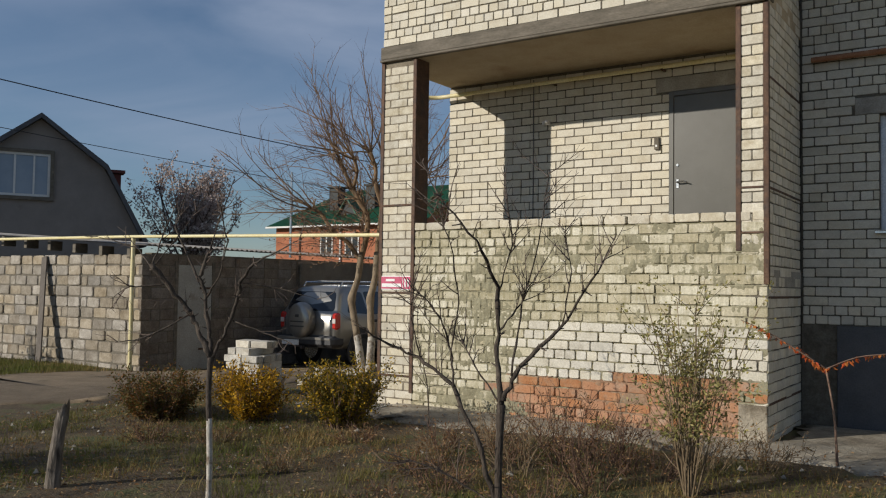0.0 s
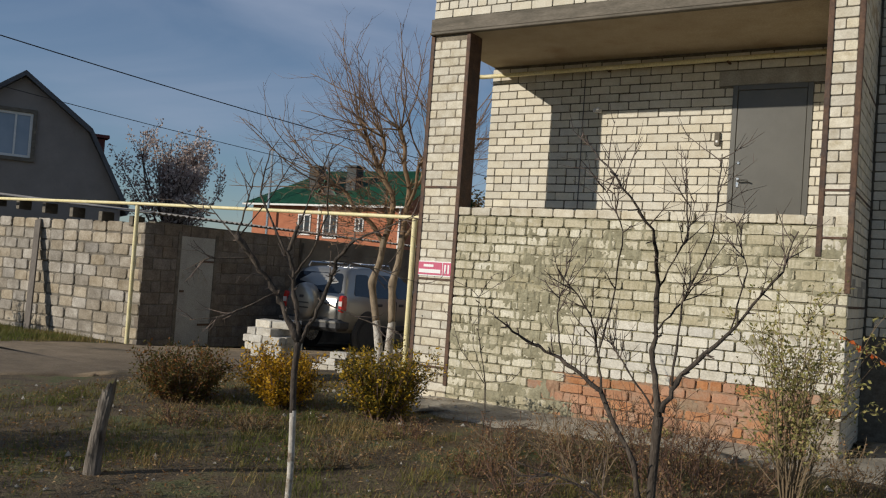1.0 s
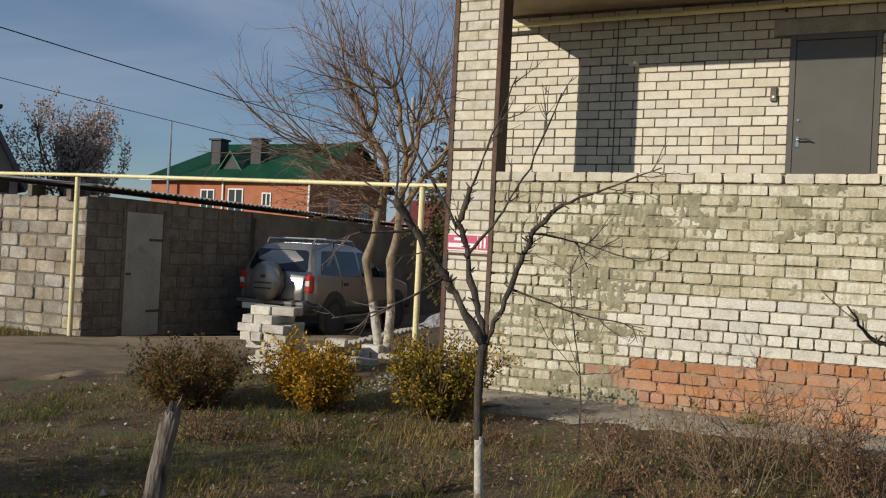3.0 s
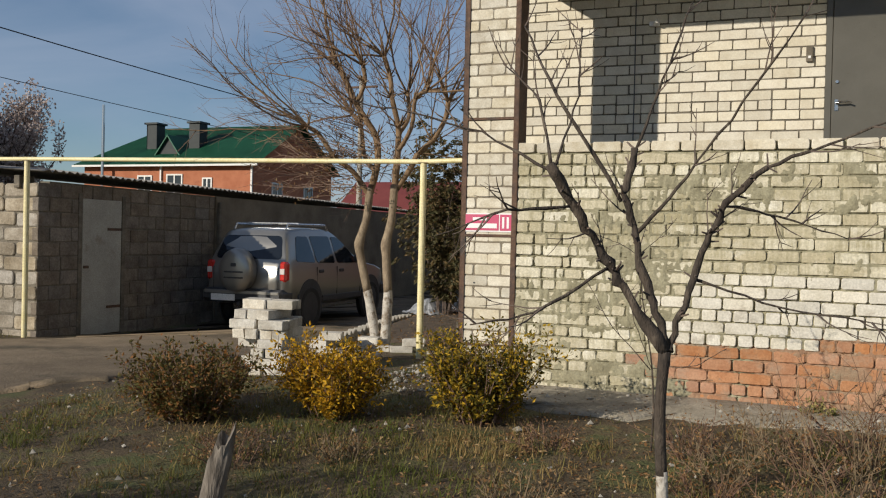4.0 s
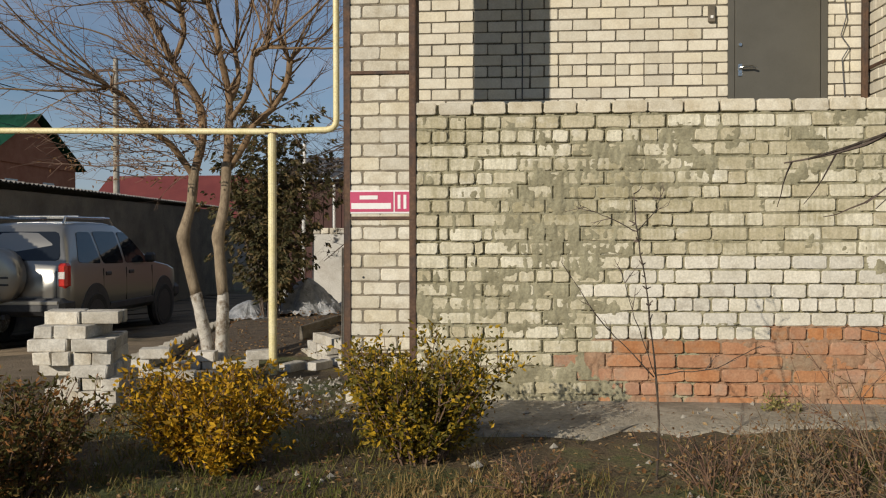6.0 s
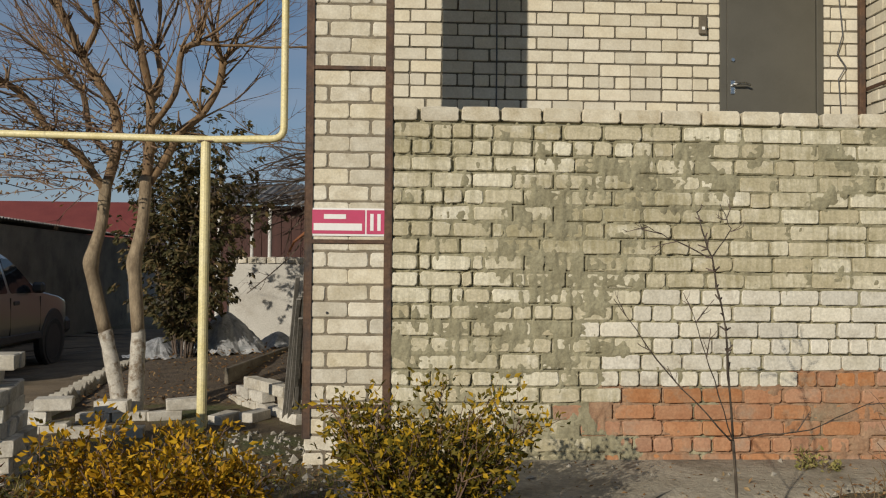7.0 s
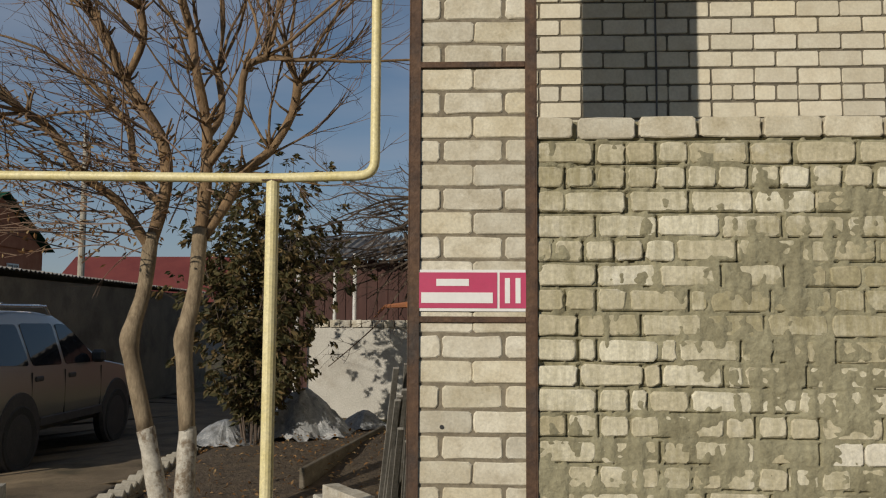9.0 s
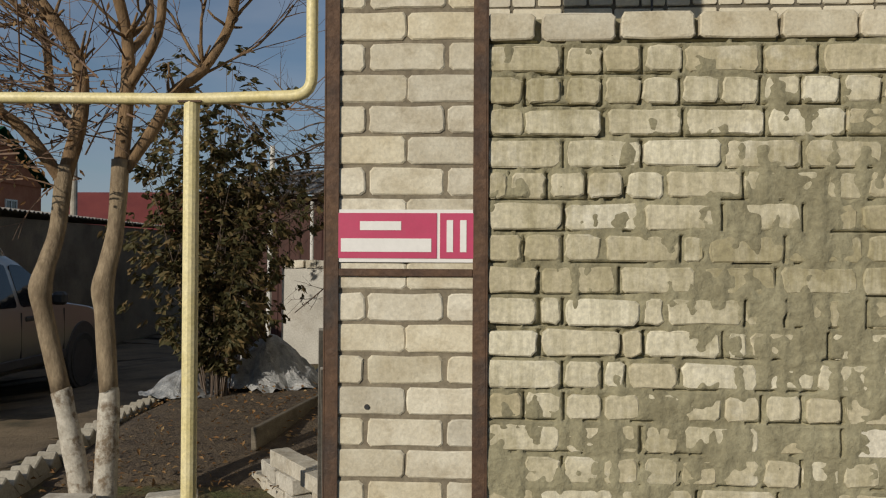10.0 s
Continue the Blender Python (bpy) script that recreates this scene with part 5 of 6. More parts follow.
# ---- trees ----
def twig_spray(soup, rng, pts, dirs, count, length, r, angle=0.7, rise=0.12, levels=1, sides=4, start=0.25, wander=0.14):
    """Side shoots along a limb."""
    n = len(pts) - 1
    for _ in range(count):
        t = rng.uniform(start, 1.0) * n
        i = min(int(t), n - 1)
        p = pts[i].lerp(pts[i + 1], t - i)
        d = side_way(rng, dirs[i], angle * rng.uniform(0.6, 1.3))
        L = length * rng.uniform(0.5, 1.2)
        q, e = limb(soup, rng, p, d, L, r, r * 0.35, 4, wander, rise, sides)
        if levels > 1:
            twig_spray(soup, rng, q, e, max(2, count // 2), length * 0.5, r * 0.55, angle, rise, levels - 1, 3, 0.15, wander)


def trunk_part(name, tree, pts, radii, material, label, o, sides=10):
    s = Soup()
    dense, dr = [], []
    for i in range(len(pts) - 1):
        for k in range(4):
            t = k / 4
            a = pts[max(0, i - 1)], pts[i], pts[i + 1], pts[min(len(pts) - 1, i + 2)]
            p = 0.5 * ((2 * a[1]) + (a[2] - a[0]) * t + (2 * a[0] - 5 * a[1] + 4 * a[2] - a[3]) * t * t + (3 * a[1] - a[0] - 3 * a[2] + a[3]) * t ** 3)
            dense.append(p - o)
            dr.append((radii[i] + (radii[i + 1] - radii[i]) * t) * (1 + 0.10 * noise.noise(p * 7)))
    dense.append(pts[-1] - o)
    dr.append(radii[-1])
    s.tube(dense, dr, sides)
    return part(name, s.mesh(name), material, tree, label, smooth=True)


def pollard_tree():
    """Two leaning trunks, whitewashed at the foot, with a crown of long bare shoots."""
    o = Vector((-8.25, 10.0, ground_z(-8.25, 10.0)))
    t = tagged(empty("tree", Matrix.Translation(o)), "bare pollarded tree with two whitewashed trunks", "tree")
    rng = random.Random(77)
    A = [Vector(p) for p in ((-8.165, 9.97, 0.12), (-8.235, 9.98, 0.5), (-8.32, 9.99, 0.87), (-8.43, 10.0, 1.30), (-8.455, 10.0, 1.455), (-8.435, 10.02, 1.58), (-8.405, 10.08, 1.78), (-8.39, 10.12, 2.12))]
    B = [Vector(p) for p in ((-8.095, 9.98, 0.12), (-8.09, 10.0, 0.5), (-8.085, 10.02, 0.87), (-8.12, 10.03, 1.30), (-8.135, 10.04, 1.455), (-8.115, 10.05, 1.58), (-8.085, 10.08, 1.78), (-8.07, 10.1, 2.15))]
    for P in (A, B):
        trunk_part("whitewash", t, P[:3] + [P[2].lerp(P[3], 0.12)], [0.075, 0.06, 0.054, 0.053], M_WASH, "whitewashed foot of the trunk", o)
        trunk_part("trunk", t, [P[2].lerp(P[3], 0.1)] + P[3:], [0.050, 0.051, 0.060, 0.050, 0.045, 0.049], M_TRUNK, "smooth tan trunk", o)
    big, fine = Soup(), Soup()
    aside, deep = Vector((0.94, 0.34, 0)), Vector((-0.34, 0.94, 0))
    # crooked limbs above each fork, as (aside, deep, up, radius)
    runs = [(A[-1] - o, [(0, 0, -0.06, 0.046), (0.08, 0.04, 0.3, 0.042), (0.03, 0.1, 0.6, 0.038), (-0.06, 0.08, 0.8, 0.036), (-0.2, 0.14, 1.0, 0.032), (-0.34, 0.1, 1.27, 0.03), (-0.42, 0.16, 1.45, 0.03)]),
            (A[-1] - o, [(0, 0, -0.1, 0.036), (-0.2, -0.06, 0.2, 0.032), (-0.4, -0.12, 0.32, 0.028), (-0.58, -0.1, 0.58, 0.027), (-0.72, -0.16, 0.68, 0.026)]),
            (A[-1] - o, [(-0.2, 0.14, 1.0, 0.026), (-0.1, 0.02, 1.22, 0.023), (-0.11, -0.06, 1.42, 0.026)]),
            (A[-1] - o, [(0.05, 0.06, 0.2, 0.03), (-0.12, 0.4, 0.42, 0.026), (-0.18, 0.62, 0.78, 0.024), (-0.3, 0.72, 0.95, 0.028)]),
            (B[-1] - o, [(0, 0, -0.06, 0.045), (0.04, 0.03, 0.35, 0.04), (0.03, 0.1, 0.7, 0.035), (-0.05, 0.05, 1.0, 0.03), (-0.1, 0.12, 1.27, 0.028), (-0.16, 0.08, 1.5, 0.03)]),
            (B[-1] - o, [(0.02, 0, -0.05, 0.038), (0.17, 0.04, 0.2, 0.034), (0.27, 0.1, 0.38, 0.031), (0.43, 0.06, 0.54, 0.03), (0.55, 0.12, 0.8, 0.03), (0.6, 0.08, 1.0, 0.034)]),
            (B[-1] - o, [(0.03, 0.06, 0.4, 0.027), (0.2, -0.2, 0.66, 0.023), (0.24, -0.28, 0.95, 0.022), (0.36, -0.24, 1.06, 0.026)]),
            (B[-1] - o, [(0.03, 0.1, 0.6, 0.026), (0.12, 0.4, 0.85, 0.023), (0.1, 0.52, 1.15, 0.026)])]
    for k, (p, run) in enumerate(runs):
        pts = [p + aside * a + deep * d + Vector((0, 0, u)) for a, d, u, r in run]
        for q in pts[1:-1]:
            q += rvec(rng) * 0.018
        trunk_part("limb", t, [q + o for q in pts], [r for a, d, u, r in run], M_BARK, "", o, 8)
        dirs = [(pts[min(n + 1, len(pts) - 1)] - pts[max(0, n - 1)]).normalized() for n in range(len(pts))]
        lean = Vector((-0.6, -0.1, 0.2)) if k < 4 else Vector((-0.16, 0, 0.24))
        for n in range(len(pts)):
            top = n == len(pts) - 1
            if n < 2 and k != 2:
                continue
            for s in range(7 if top else 2):
                d2 = (side_way(rng, dirs[n], rng.uniform(0.35, 1.2)) + lean * rng.uniform(0.6, 1.3)).normalized()
                ln = rng.uniform(0.7, 1.75) * (1.0 if top else 0.62)
                if top:
                    one = Soup()
                    q, e = limb(one, rng, pts[n], d2, ln, 0.0135, 0.004, 9, 0.2, 0.015, 5)
                    part("shoot", one.mesh("shoot"), M_BARK, t, smooth=True)
                else:
                    q, e = limb(big, rng, pts[n], d2, ln, 0.011, 0.0035, 8, 0.22, 0.03, 5)
                twig_spray(fine, rng, q, e, 6, 0.5, 0.0045, 0.6, 0.04, 2, 4, 0.2, 0.14)
            # short knobbly spurs
            for s in range(6):
                limb(big, rng, pts[n] + rvec(rng) * 0.015, side_way(rng, dirs[n], rng.uniform(0.6, 1.4)), rng.uniform(0.06, 0.2), 0.011, 0.006, 3, 0.3, 0.05, 5)
    dry = Soup()
    # tangle of fine shoots low on the crown
    for j in range(90):
        p = (A[-1] if j % 3 else B[-1]) - o + Vector((rng.gauss(-0.25, 0.25), rng.gauss(0, 0.25), rng.gauss(0.25, 0.2)))
        q, e = limb(fine, rng, p, (Vector((rng.gauss(-0.6, 0.5), rng.gauss(0, 0.5), rng.uniform(0.0, 0.5)))).normalized(), rng.uniform(0.5, 1.1), 0.006, 0.002, 5, 0.16, -0.02, 3)
        twig_spray(fine, rng, q, e, 4, 0.3, 0.003, 0.6, 0.0, 1, 3)
        for _ in range(9):
            dry.leaf(rng.choice(q) + rvec(rng) * 0.06, (rvec(rng) + Vector((0, 0, -0.9))).normalized(), rvec(rng), rng.uniform(0.03, 0.06), 0.018)
    part("withered_leaves", dry.mesh("withered_leaves"), M_FALLEN, t, "few withered brown leaves")["kind"] = "stuff"
    part("side_branch_mass", big.mesh("side_branch_mass"), M_BARK, t, "crooked brown side branches", smooth=True)["kind"] = "stuff"
    part("twig_mass", fine.mesh("twig_mass"), M_TWIGR, t, "long bare twigs")["kind"] = "stuff"


pollard_tree()


def drawn_tree(base, right, fork_z, limbs, shoots, label, seed, wash_to, r0, twig_len=0.35, spray=5, thin_k=0.85):
    """A small garden tree: limbs as runs of (aside, up, radius) from the fork in the plane of 'right', with some depth."""
    o = Vector((*base, ground_z(*base)))
    t = tagged(empty("tree", Matrix.Translation(o)), label, "tree")
    rng = random.Random(seed)
    right = Vector((*right, 0)).normalized()
    back = Vector((-right.y, right.x, 0))
    fork = Vector((0, 0, fork_z - o.z))
    if wash_to:
        k = wash_to / fork.z
        trunk_part("whitewash", t, [o + Vector((0, 0, -0.08)), o + fork * k * 0.5 + right * 0.012, o + fork * k], [r0 * 1.25, r0 * 1.02, r0], M_WASH, "whitewashed foot of the trunk", o)
        trunk_part("trunk", t, [o + fork * k * 0.98, o + fork * (k + 1) / 2 - right * 0.01, o + fork], [r0, r0 * 0.95, r0 * 1.1], M_BARKG, "", o)
    else:
        trunk_part("trunk", t, [o + Vector((0, 0, -0.08)), o + fork * 0.5 + right * 0.015, o + fork], [r0 * 1.2, r0, r0], M_BARKG, "", o)
    big, fine = Soup(), Soup()
    for run in limbs + shoots:
        pts, radii = [], []
        for a, u, r in run:
            away = 0.75 * math.hypot(a, u) * noise.noise((a * 1.9 + seed, u * 1.9, 0.5))
            pts.append(fork + right * a + Vector((0, 0, u)) + back * away)
            radii.append(r)
        dn, dr = [], []
        for i in range(len(pts) - 1):
            for k in range(5):
                dn.append(pts[i].lerp(pts[i + 1], k / 5) + (rvec(rng) * (radii[i] * 0.28 + 0.003) if i + k else Vector()))
                dr.append((radii[i] + (radii[i + 1] - radii[i]) * k / 5) * rng.uniform(0.74, 1.24) * thin_k)
        dn.append(pts[-1])
        dr.append(radii[-1] * thin_k)
        one = Soup()
        one.tube(dn, dr, 7)
        part("limb" if run in limbs else "shoot", one.mesh("limb"), M_BARKG, t, smooth=True)
        dirs = [(dn[min(i + 1, len(dn) - 1)] - dn[max(0, i - 1)]).normalized() for i in range(len(dn))]
        thin = run in shoots
        for _ in range(0 if thin else 26):
            k = rng.randrange(2, len(dn))
            limb(fine, rng, dn[k], side_way(rng, dirs[k], rng.uniform(0.7, 1.4)), rng.uniform(0.015, 0.05), 0.006 * thin_k, 0.003, 2, 0.2, 0.05, 4)
        twig_spray(fine, rng, dn, dirs, spray + (2 if thin else 0), twig_len, 0.0035, 0.75, 0.08, 2, 4, 0.35)
    part("twig_mass", fine.mesh("twig_mass"), M_TWIG, t, "thin bare twigs")["kind"] = "stuff"
    return t


# pruned young tree in the front garden
drawn_tree((-4.323, 3.655), (0.974, 0.224), 1.21,
           [[(0, 0, 0.024), (-0.13, 0.19, 0.020), (-0.19, 0.29, 0.019), (-0.29, 0.43, 0.018), (-0.365, 0.56, 0.020)],
            [(0.005, 0.02, 0.02), (-0.05, 0.17, 0.017), (-0.095, 0.36, 0.015), (-0.135, 0.48, 0.014), (-0.10, 0.63, 0.015)],
            [(0.01, 0.0, 0.018), (0.06, 0.14, 0.014), (0.13, 0.34, 0.013), (0.18, 0.46, 0.013), (0.29, 0.57, 0.011)]],
           [[(-0.36, 0.55, 0.006), (-0.40, 0.78, 0.005), (-0.54, 0.95, 0.003)],
            [(-0.36, 0.54, 0.006), (-0.58, 0.67, 0.004), (-0.86, 0.74, 0.002)],
            [(-0.14, 0.46, 0.008), (-0.35, 0.80, 0.006), (-0.47, 1.09, 0.004)],
            [(-0.09, 0.36, 0.008), (0.03, 0.50, 0.006), (0.16, 0.70, 0.005), (0.29, 0.94, 0.003)],
            [(0.29, 0.57, 0.007), (0.46, 0.64, 0.005), (0.66, 0.72, 0.003)],
            [(-0.18, 0.25, 0.007), (-0.40, 0.11, 0.005), (-0.59, 0.075, 0.003)],
            [(-0.29, 0.44, 0.007), (-0.49, 0.42, 0.005), (-0.71, 0.34, 0.002)],
            [(0.10, 0.22, 0.006), (0.36, 0.14, 0.004), (0.62, 0.11, 0.002)],
            [(-0.10, 0.62, 0.006), (-0.02, 0.85, 0.005), (0.07, 1.1, 0.003)],
            [(-0.35, 0.55, 0.006), (-0.28, 0.8, 0.004), (-0.27, 1.08, 0.003)],
            [(0.18, 0.45, 0.006), (0.36, 0.43, 0.004), (0.60, 0.36, 0.002)]],
           "pruned young fruit tree with whitewashed trunk", 5, 0.68, 0.0175, 0.16, 3, 0.82)
# low many-stemmed fruit tree
drawn_tree((-2.36, 3.77), (0.874, 0.483), 1.08,
           [[(0, 0, 0.021), (-0.02, 0.28, 0.017), (-0.02, 0.58, 0.013), (-0.12, 0.79, 0.009), (-0.30, 1.0, 0.006), (-0.41, 1.2, 0.003)],
            [(0.01, 0.02, 0.018), (0.09, 0.19, 0.015), (0.32, 0.42, 0.010), (0.46, 0.66, 0.006), (0.55, 0.82, 0.003)],
            [(-0.01, -0.55, 0.018), (-0.10, -0.2, 0.017), (-0.25, 0.08, 0.014), (-0.43, 0.21, 0.011), (-0.59, 0.28, 0.008), (-0.74, 0.38, 0.004)]],
           [[(0.05, 0.14, 0.008), (0.10, 0.5, 0.006), (0.18, 0.8, 0.005), (0.23, 1.18, 0.003)],
            [(-0.24, 0.07, 0.008), (-0.26, 0.25, 0.007), (-0.31, 0.42, 0.005), (-0.48, 0.62, 0.003)],
            [(-0.26, 0.2, 0.006), (-0.22, 0.5, 0.005), (-0.24, 0.78, 0.004), (-0.33, 0.95, 0.002)],
            [(-0.02, 0.35, 0.007), (0.1, 0.5, 0.005), (0.16, 0.62, 0.003)],
            [(-0.02, 0.55, 0.006), (0.05, 0.78, 0.005), (0.02, 1.02, 0.003)],
            [(-0.42, 0.2, 0.006), (-0.46, 0.42, 0.004), (-0.44, 0.6, 0.002)],
            [(0.0, 0.0, 0.007), (-0.12, 0.16, 0.006), (-0.2, 0.3, 0.004)],
            [(0.3, 0.4, 0.006), (0.34, 0.66, 0.004), (0.3, 0.9, 0.002)],
            [(0.0, -0.5, 0.008), (-0.3, -0.34, 0.006), (-0.6, -0.25, 0.004)]],
           "low bare fruit tree with several dark stems", 6, 0.2, 0.020, 0.2, 6, 0.75)
# thin sapling before the wall
drawn_tree((-4.69, 6.53), (1.0, -0.03), 0.74,
           [[(0, 0, 0.008), (-0.06, 0.45, 0.006), (-0.10, 0.73, 0.005), (-0.09, 0.93, 0.003)]],
           [[(-0.01, 0.0, 0.006), (-0.26, 0.26, 0.004), (-0.46, 0.56, 0.002)],
            [(0.0, 0.01, 0.005), (0.28, 0.06, 0.003), (0.46, 0.19, 0.002)],
            [(-0.10, 0.73, 0.004), (-0.24, 0.80, 0.003), (-0.38, 0.86, 0.002)],
            [(-0.10, 0.73, 0.004), (0.02, 0.85, 0.003), (0.08, 0.98, 0.002)],
            [(0.0, 0.0, 0.004), (-0.11, 0.3, 0.003), (-0.18, 0.55, 0.002)]],
           "thin bare sapling standing before the brick wall", 7, 0, 0.006, 0.10, 1, 0.7)


def bush(x, y, w, h, stems, leaves, leaf, stem_mat, leaf_mat, label, seed, kind="bush", lean=0.0, spread=1.0, low=0.15, droop=0.05, foot=0.08):
    """A garden shrub: fanned stems with side twigs, leaves set along the twigs."""
    o = Vector((x, y, ground_z(x, y) - 0.01))
    t = tagged(empty(kind, Matrix.Translation(o)), label, "bush")
    rng = random.Random(seed)
    st, lv = Soup(), Soup()
    spots = []
    for _ in range(stems):
        a = rng.uniform(0, 2 * math.pi)
        k = math.sqrt(rng.random()) * spread
        d = Vector((math.cos(a) * k * w / h / 1.6 + lean, math.sin(a) * k * w / h / 1.6, 1)).normalized()
        pts, dirs = limb(st, rng, Vector((math.cos(a) * k * foot * w, math.sin(a) * k * foot * w, 0)), d, h * rng.uniform(0.6, 1.15), 0.007 if leaf_mat is not M_FALLEN else 0.0045, 0.002, 6, 0.12 if leaf_mat is not M_FALLEN else 0.26, 0.02, 4)
        for _ in range(5):
            i = rng.randrange(1, 6)
            q, e = limb(st, rng, pts[i], side_way(rng, dirs[i], 0.8), h * rng.uniform(0.15, 0.4), 0.003, 0.0012, 4, 0.2, 0.03, 3)
            spots += list(zip(q, e))
        spots += list(zip(pts[1:], dirs[1:]))
    spots = [s for s in spots if s[0].z > low * h]
    for _ in range(leaves if leaf_mat else 0):
        p, d = rng.choice(spots)
        p = p + rvec(rng) * 0.035
        way = (side_way(rng, d, 0.9) + Vector((0, 0, -droop))).normalized()
        lv.leaf(p, way, rvec(rng), leaf * rng.uniform(0.6, 1.3), leaf * rng.uniform(0.35, 0.6))
    part("stem_clump", st.mesh("stem_clump"), stem_mat, t, "thin woody stems")["kind"] = "stuff"
    if leaf_mat:
        part("foliage", lv.mesh("foliage"), leaf_mat, t)["kind"] = "stuff"
    return t


bush(-7.9, 6.15, 1.2, 0.52, 80, 9500, 0.036, M_TWIGR, M_BRG, "low shrub with brownish green autumn leaves", 51, low=0.02, foot=0.24, spread=0.66)
bush(-6.97, 6.58, 1.0, 0.52, 80, 10500, 0.037, M_TWIGR, M_YEL, "low shrub with bright yellow autumn leaves", 52, low=0.02, foot=0.24, spread=0.6)
bush(-5.92, 6.80, 0.95, 0.64, 80, 10500, 0.037, M_TWIGR, M_YELG, "low shrub with olive and yellow leaves", 53, low=0.02, foot=0.24, spread=0.6)
bush(-2.17, 6.14, 0.85, 1.35, 30, 3200, 0.034, M_TWIGP, M_WILLOW, "sparse tall shrub with narrow yellow green leaves", 54, low=0.3, spread=0.7)


def bramble():
    """A thin stem with two arching canes hung with a few red leaves."""
    o = Vector((-1.46, 7.6, ground_z(-1.46, 7.6)))
    t = tagged(empty("bush", Matrix.Translation(o)), "thin arching bramble with a few red leaves", "bush")
    rng = random.Random(56)
    top = Vector((-0.06, 0.0, 0.78))
    trunk_part("stem", t, [o + Vector((0.02, 0, 0)), o + Vector((0.0, 0.0, 0.4)), o + top], [0.013, 0.010, 0.008], M_TWIGR, "", o, 6)
    lv = Soup()
    for run in (((0, 0, 0), (-0.2, -0.06, 0.14), (-0.42, -0.12, 0.28), (-0.62, -0.2, 0.38)), ((0, 0, 0), (0.22, 0.1, 0.1), (0.48, 0.2, 0.14), (0.75, 0.3, 0.2)), ((0, 0, 0), (-0.12, 0.12, 0.05), (-0.26, 0.22, 0.16))):
        pts = [top + Vector(p) for p in run]
        trunk_part("cane", t, [o + p for p in pts], [0.007, 0.006, 0.005, 0.003][:len(pts)], M_TWIGR, "", o, 5)
        for _ in range(46):
            k = rng.randrange(len(pts) - 1)
            p = pts[k].lerp(pts[k + 1], rng.random())
            lv.leaf(p, (rvec(rng) * 0.7 + Vector((0, 0, -0.8))).normalized(), rvec(rng), rng.uniform(0.03, 0.065), rng.uniform(0.018, 0.035))
    part("foliage", lv.mesh("foliage"), M_REDLEAF, t, "red autumn leaves")["kind"] = "stuff"


bramble()
for i, (x, y, w, h, sd) in enumerate(((-3.35, 6.6, 0.8, 0.66, 61), (-3.55, 6.1, 0.8, 0.6, 62), (-3.75, 6.3, 0.5, 0.35, 63), (-2.6, 6.5, 0.7, 0.42, 64), (-4.2, 6.0, 0.5, 0.3, 65), (-3.1, 6.3, 0.6, 0.62, 67), (-7.0, 5.3, 0.5, 0.24, 69), (-5.2, 5.2, 0.5, 0.22, 70), (-3.75, 5.4, 0.6, 0.3, 75), (-4.3, 5.7, 0.5, 0.22, 79), (-1.9, 7.0, 0.6, 0.4, 80), (-2.9, 5.2, 0.6, 0.3, 76), (-4.4, 6.4, 0.5, 0.34, 81), (-4.0, 6.5, 0.5, 0.4, 82), (-3.0, 6.8, 0.7, 0.5, 83), (-2.75, 5.9, 0.6, 0.42, 84), (-2.3, 6.9, 0.6, 0.45, 85), (-3.6, 4.5, 0.5, 0.26, 86), (-5.3, 6.3, 0.5, 0.2, 87), (-6.4, 5.6, 0.5, 0.18, 88))):
    bush(x, y, w, h, 20, 240, 0.024, M_WEED if i % 3 != 1 else M_TWIGP, M_FALLEN, "clump of dry reddish weed stalks", sd, "dry_weed", foot=0.35, spread=0.8)
bush(-3.6, 8.02, 0.4, 0.13, 16, 260, 0.035, M_TWIGP, M_WILLOW, "small green weed at the foot of the wall", 59)
# two shrubs added out of view, only to throw shade over the near grass
bush(-8.2, 2.3, 1.3, 1.25, 46, 4200, 0.05, M_TWIGR, M_BRG, "unseen brownish shrub added to cast shade on the grass", 91)
bush(-6.9, 0.9, 1.2, 1.15, 40, 3600, 0.05, M_TWIGR, M_BRG, "unseen brownish shrub added to cast shade on the grass", 92)
# dark leafy shrub behind the tree
bush(-8.45, 12.95, 1.15, 2.6, 44, 13000, 0.08, M_TWIG, M_DKLEAF, "tall dark shrub with hanging withered leaves", 57, low=0.08, spread=0.42, droop=0.9, foot=0.25)
# the same kind of shrub by the shed corner
bush(-17.2, 8.2, 1.0, 1.0, 26, 2200, 0.05, M_TWIG, M_BRG, "dark low shrub beside the shed", 58)


def vine():
    o = Vector((-7.5, 13.2, ground_z(-7.5, 13.2)))
    t = tagged(empty("vine", Matrix.Translation(o)), "tangle of bare vine shoots over a wire trellis", "vine")
    rng = random.Random(90)
    big, fine = Soup(), Soup()
    limb(big, rng, Vector((0.75, 0.2, 0)), Vector((0, 0, 1)), 2.1, 0.03, 0.02, 8, 0.08, 0.02, 6)
    for i in range(36):
        p = Vector((0.85 + rng.gauss(0, 0.1), rng.gauss(0.1, 0.3), rng.uniform(1.9, 2.5)))
        q, e = limb(big, rng, p, Vector((-1, rng.gauss(0, 0.35), rng.gauss(0.0, 0.3))).normalized(), rng.uniform(0.7, 1.8), 0.016, 0.006, 9, 0.22, -0.012, 4)
        twig_spray(fine, rng, q, e, 7, 0.35, 0.004, 0.8, 0.03, 2, 3)
    part("cane_mass", big.mesh("cane_mass"), M_TWIG, t, "thick dark canes")["kind"] = "stuff"
    part("shoot_mass", fine.mesh("shoot_mass"), M_TWIG, t)["kind"] = "stuff"


vine()


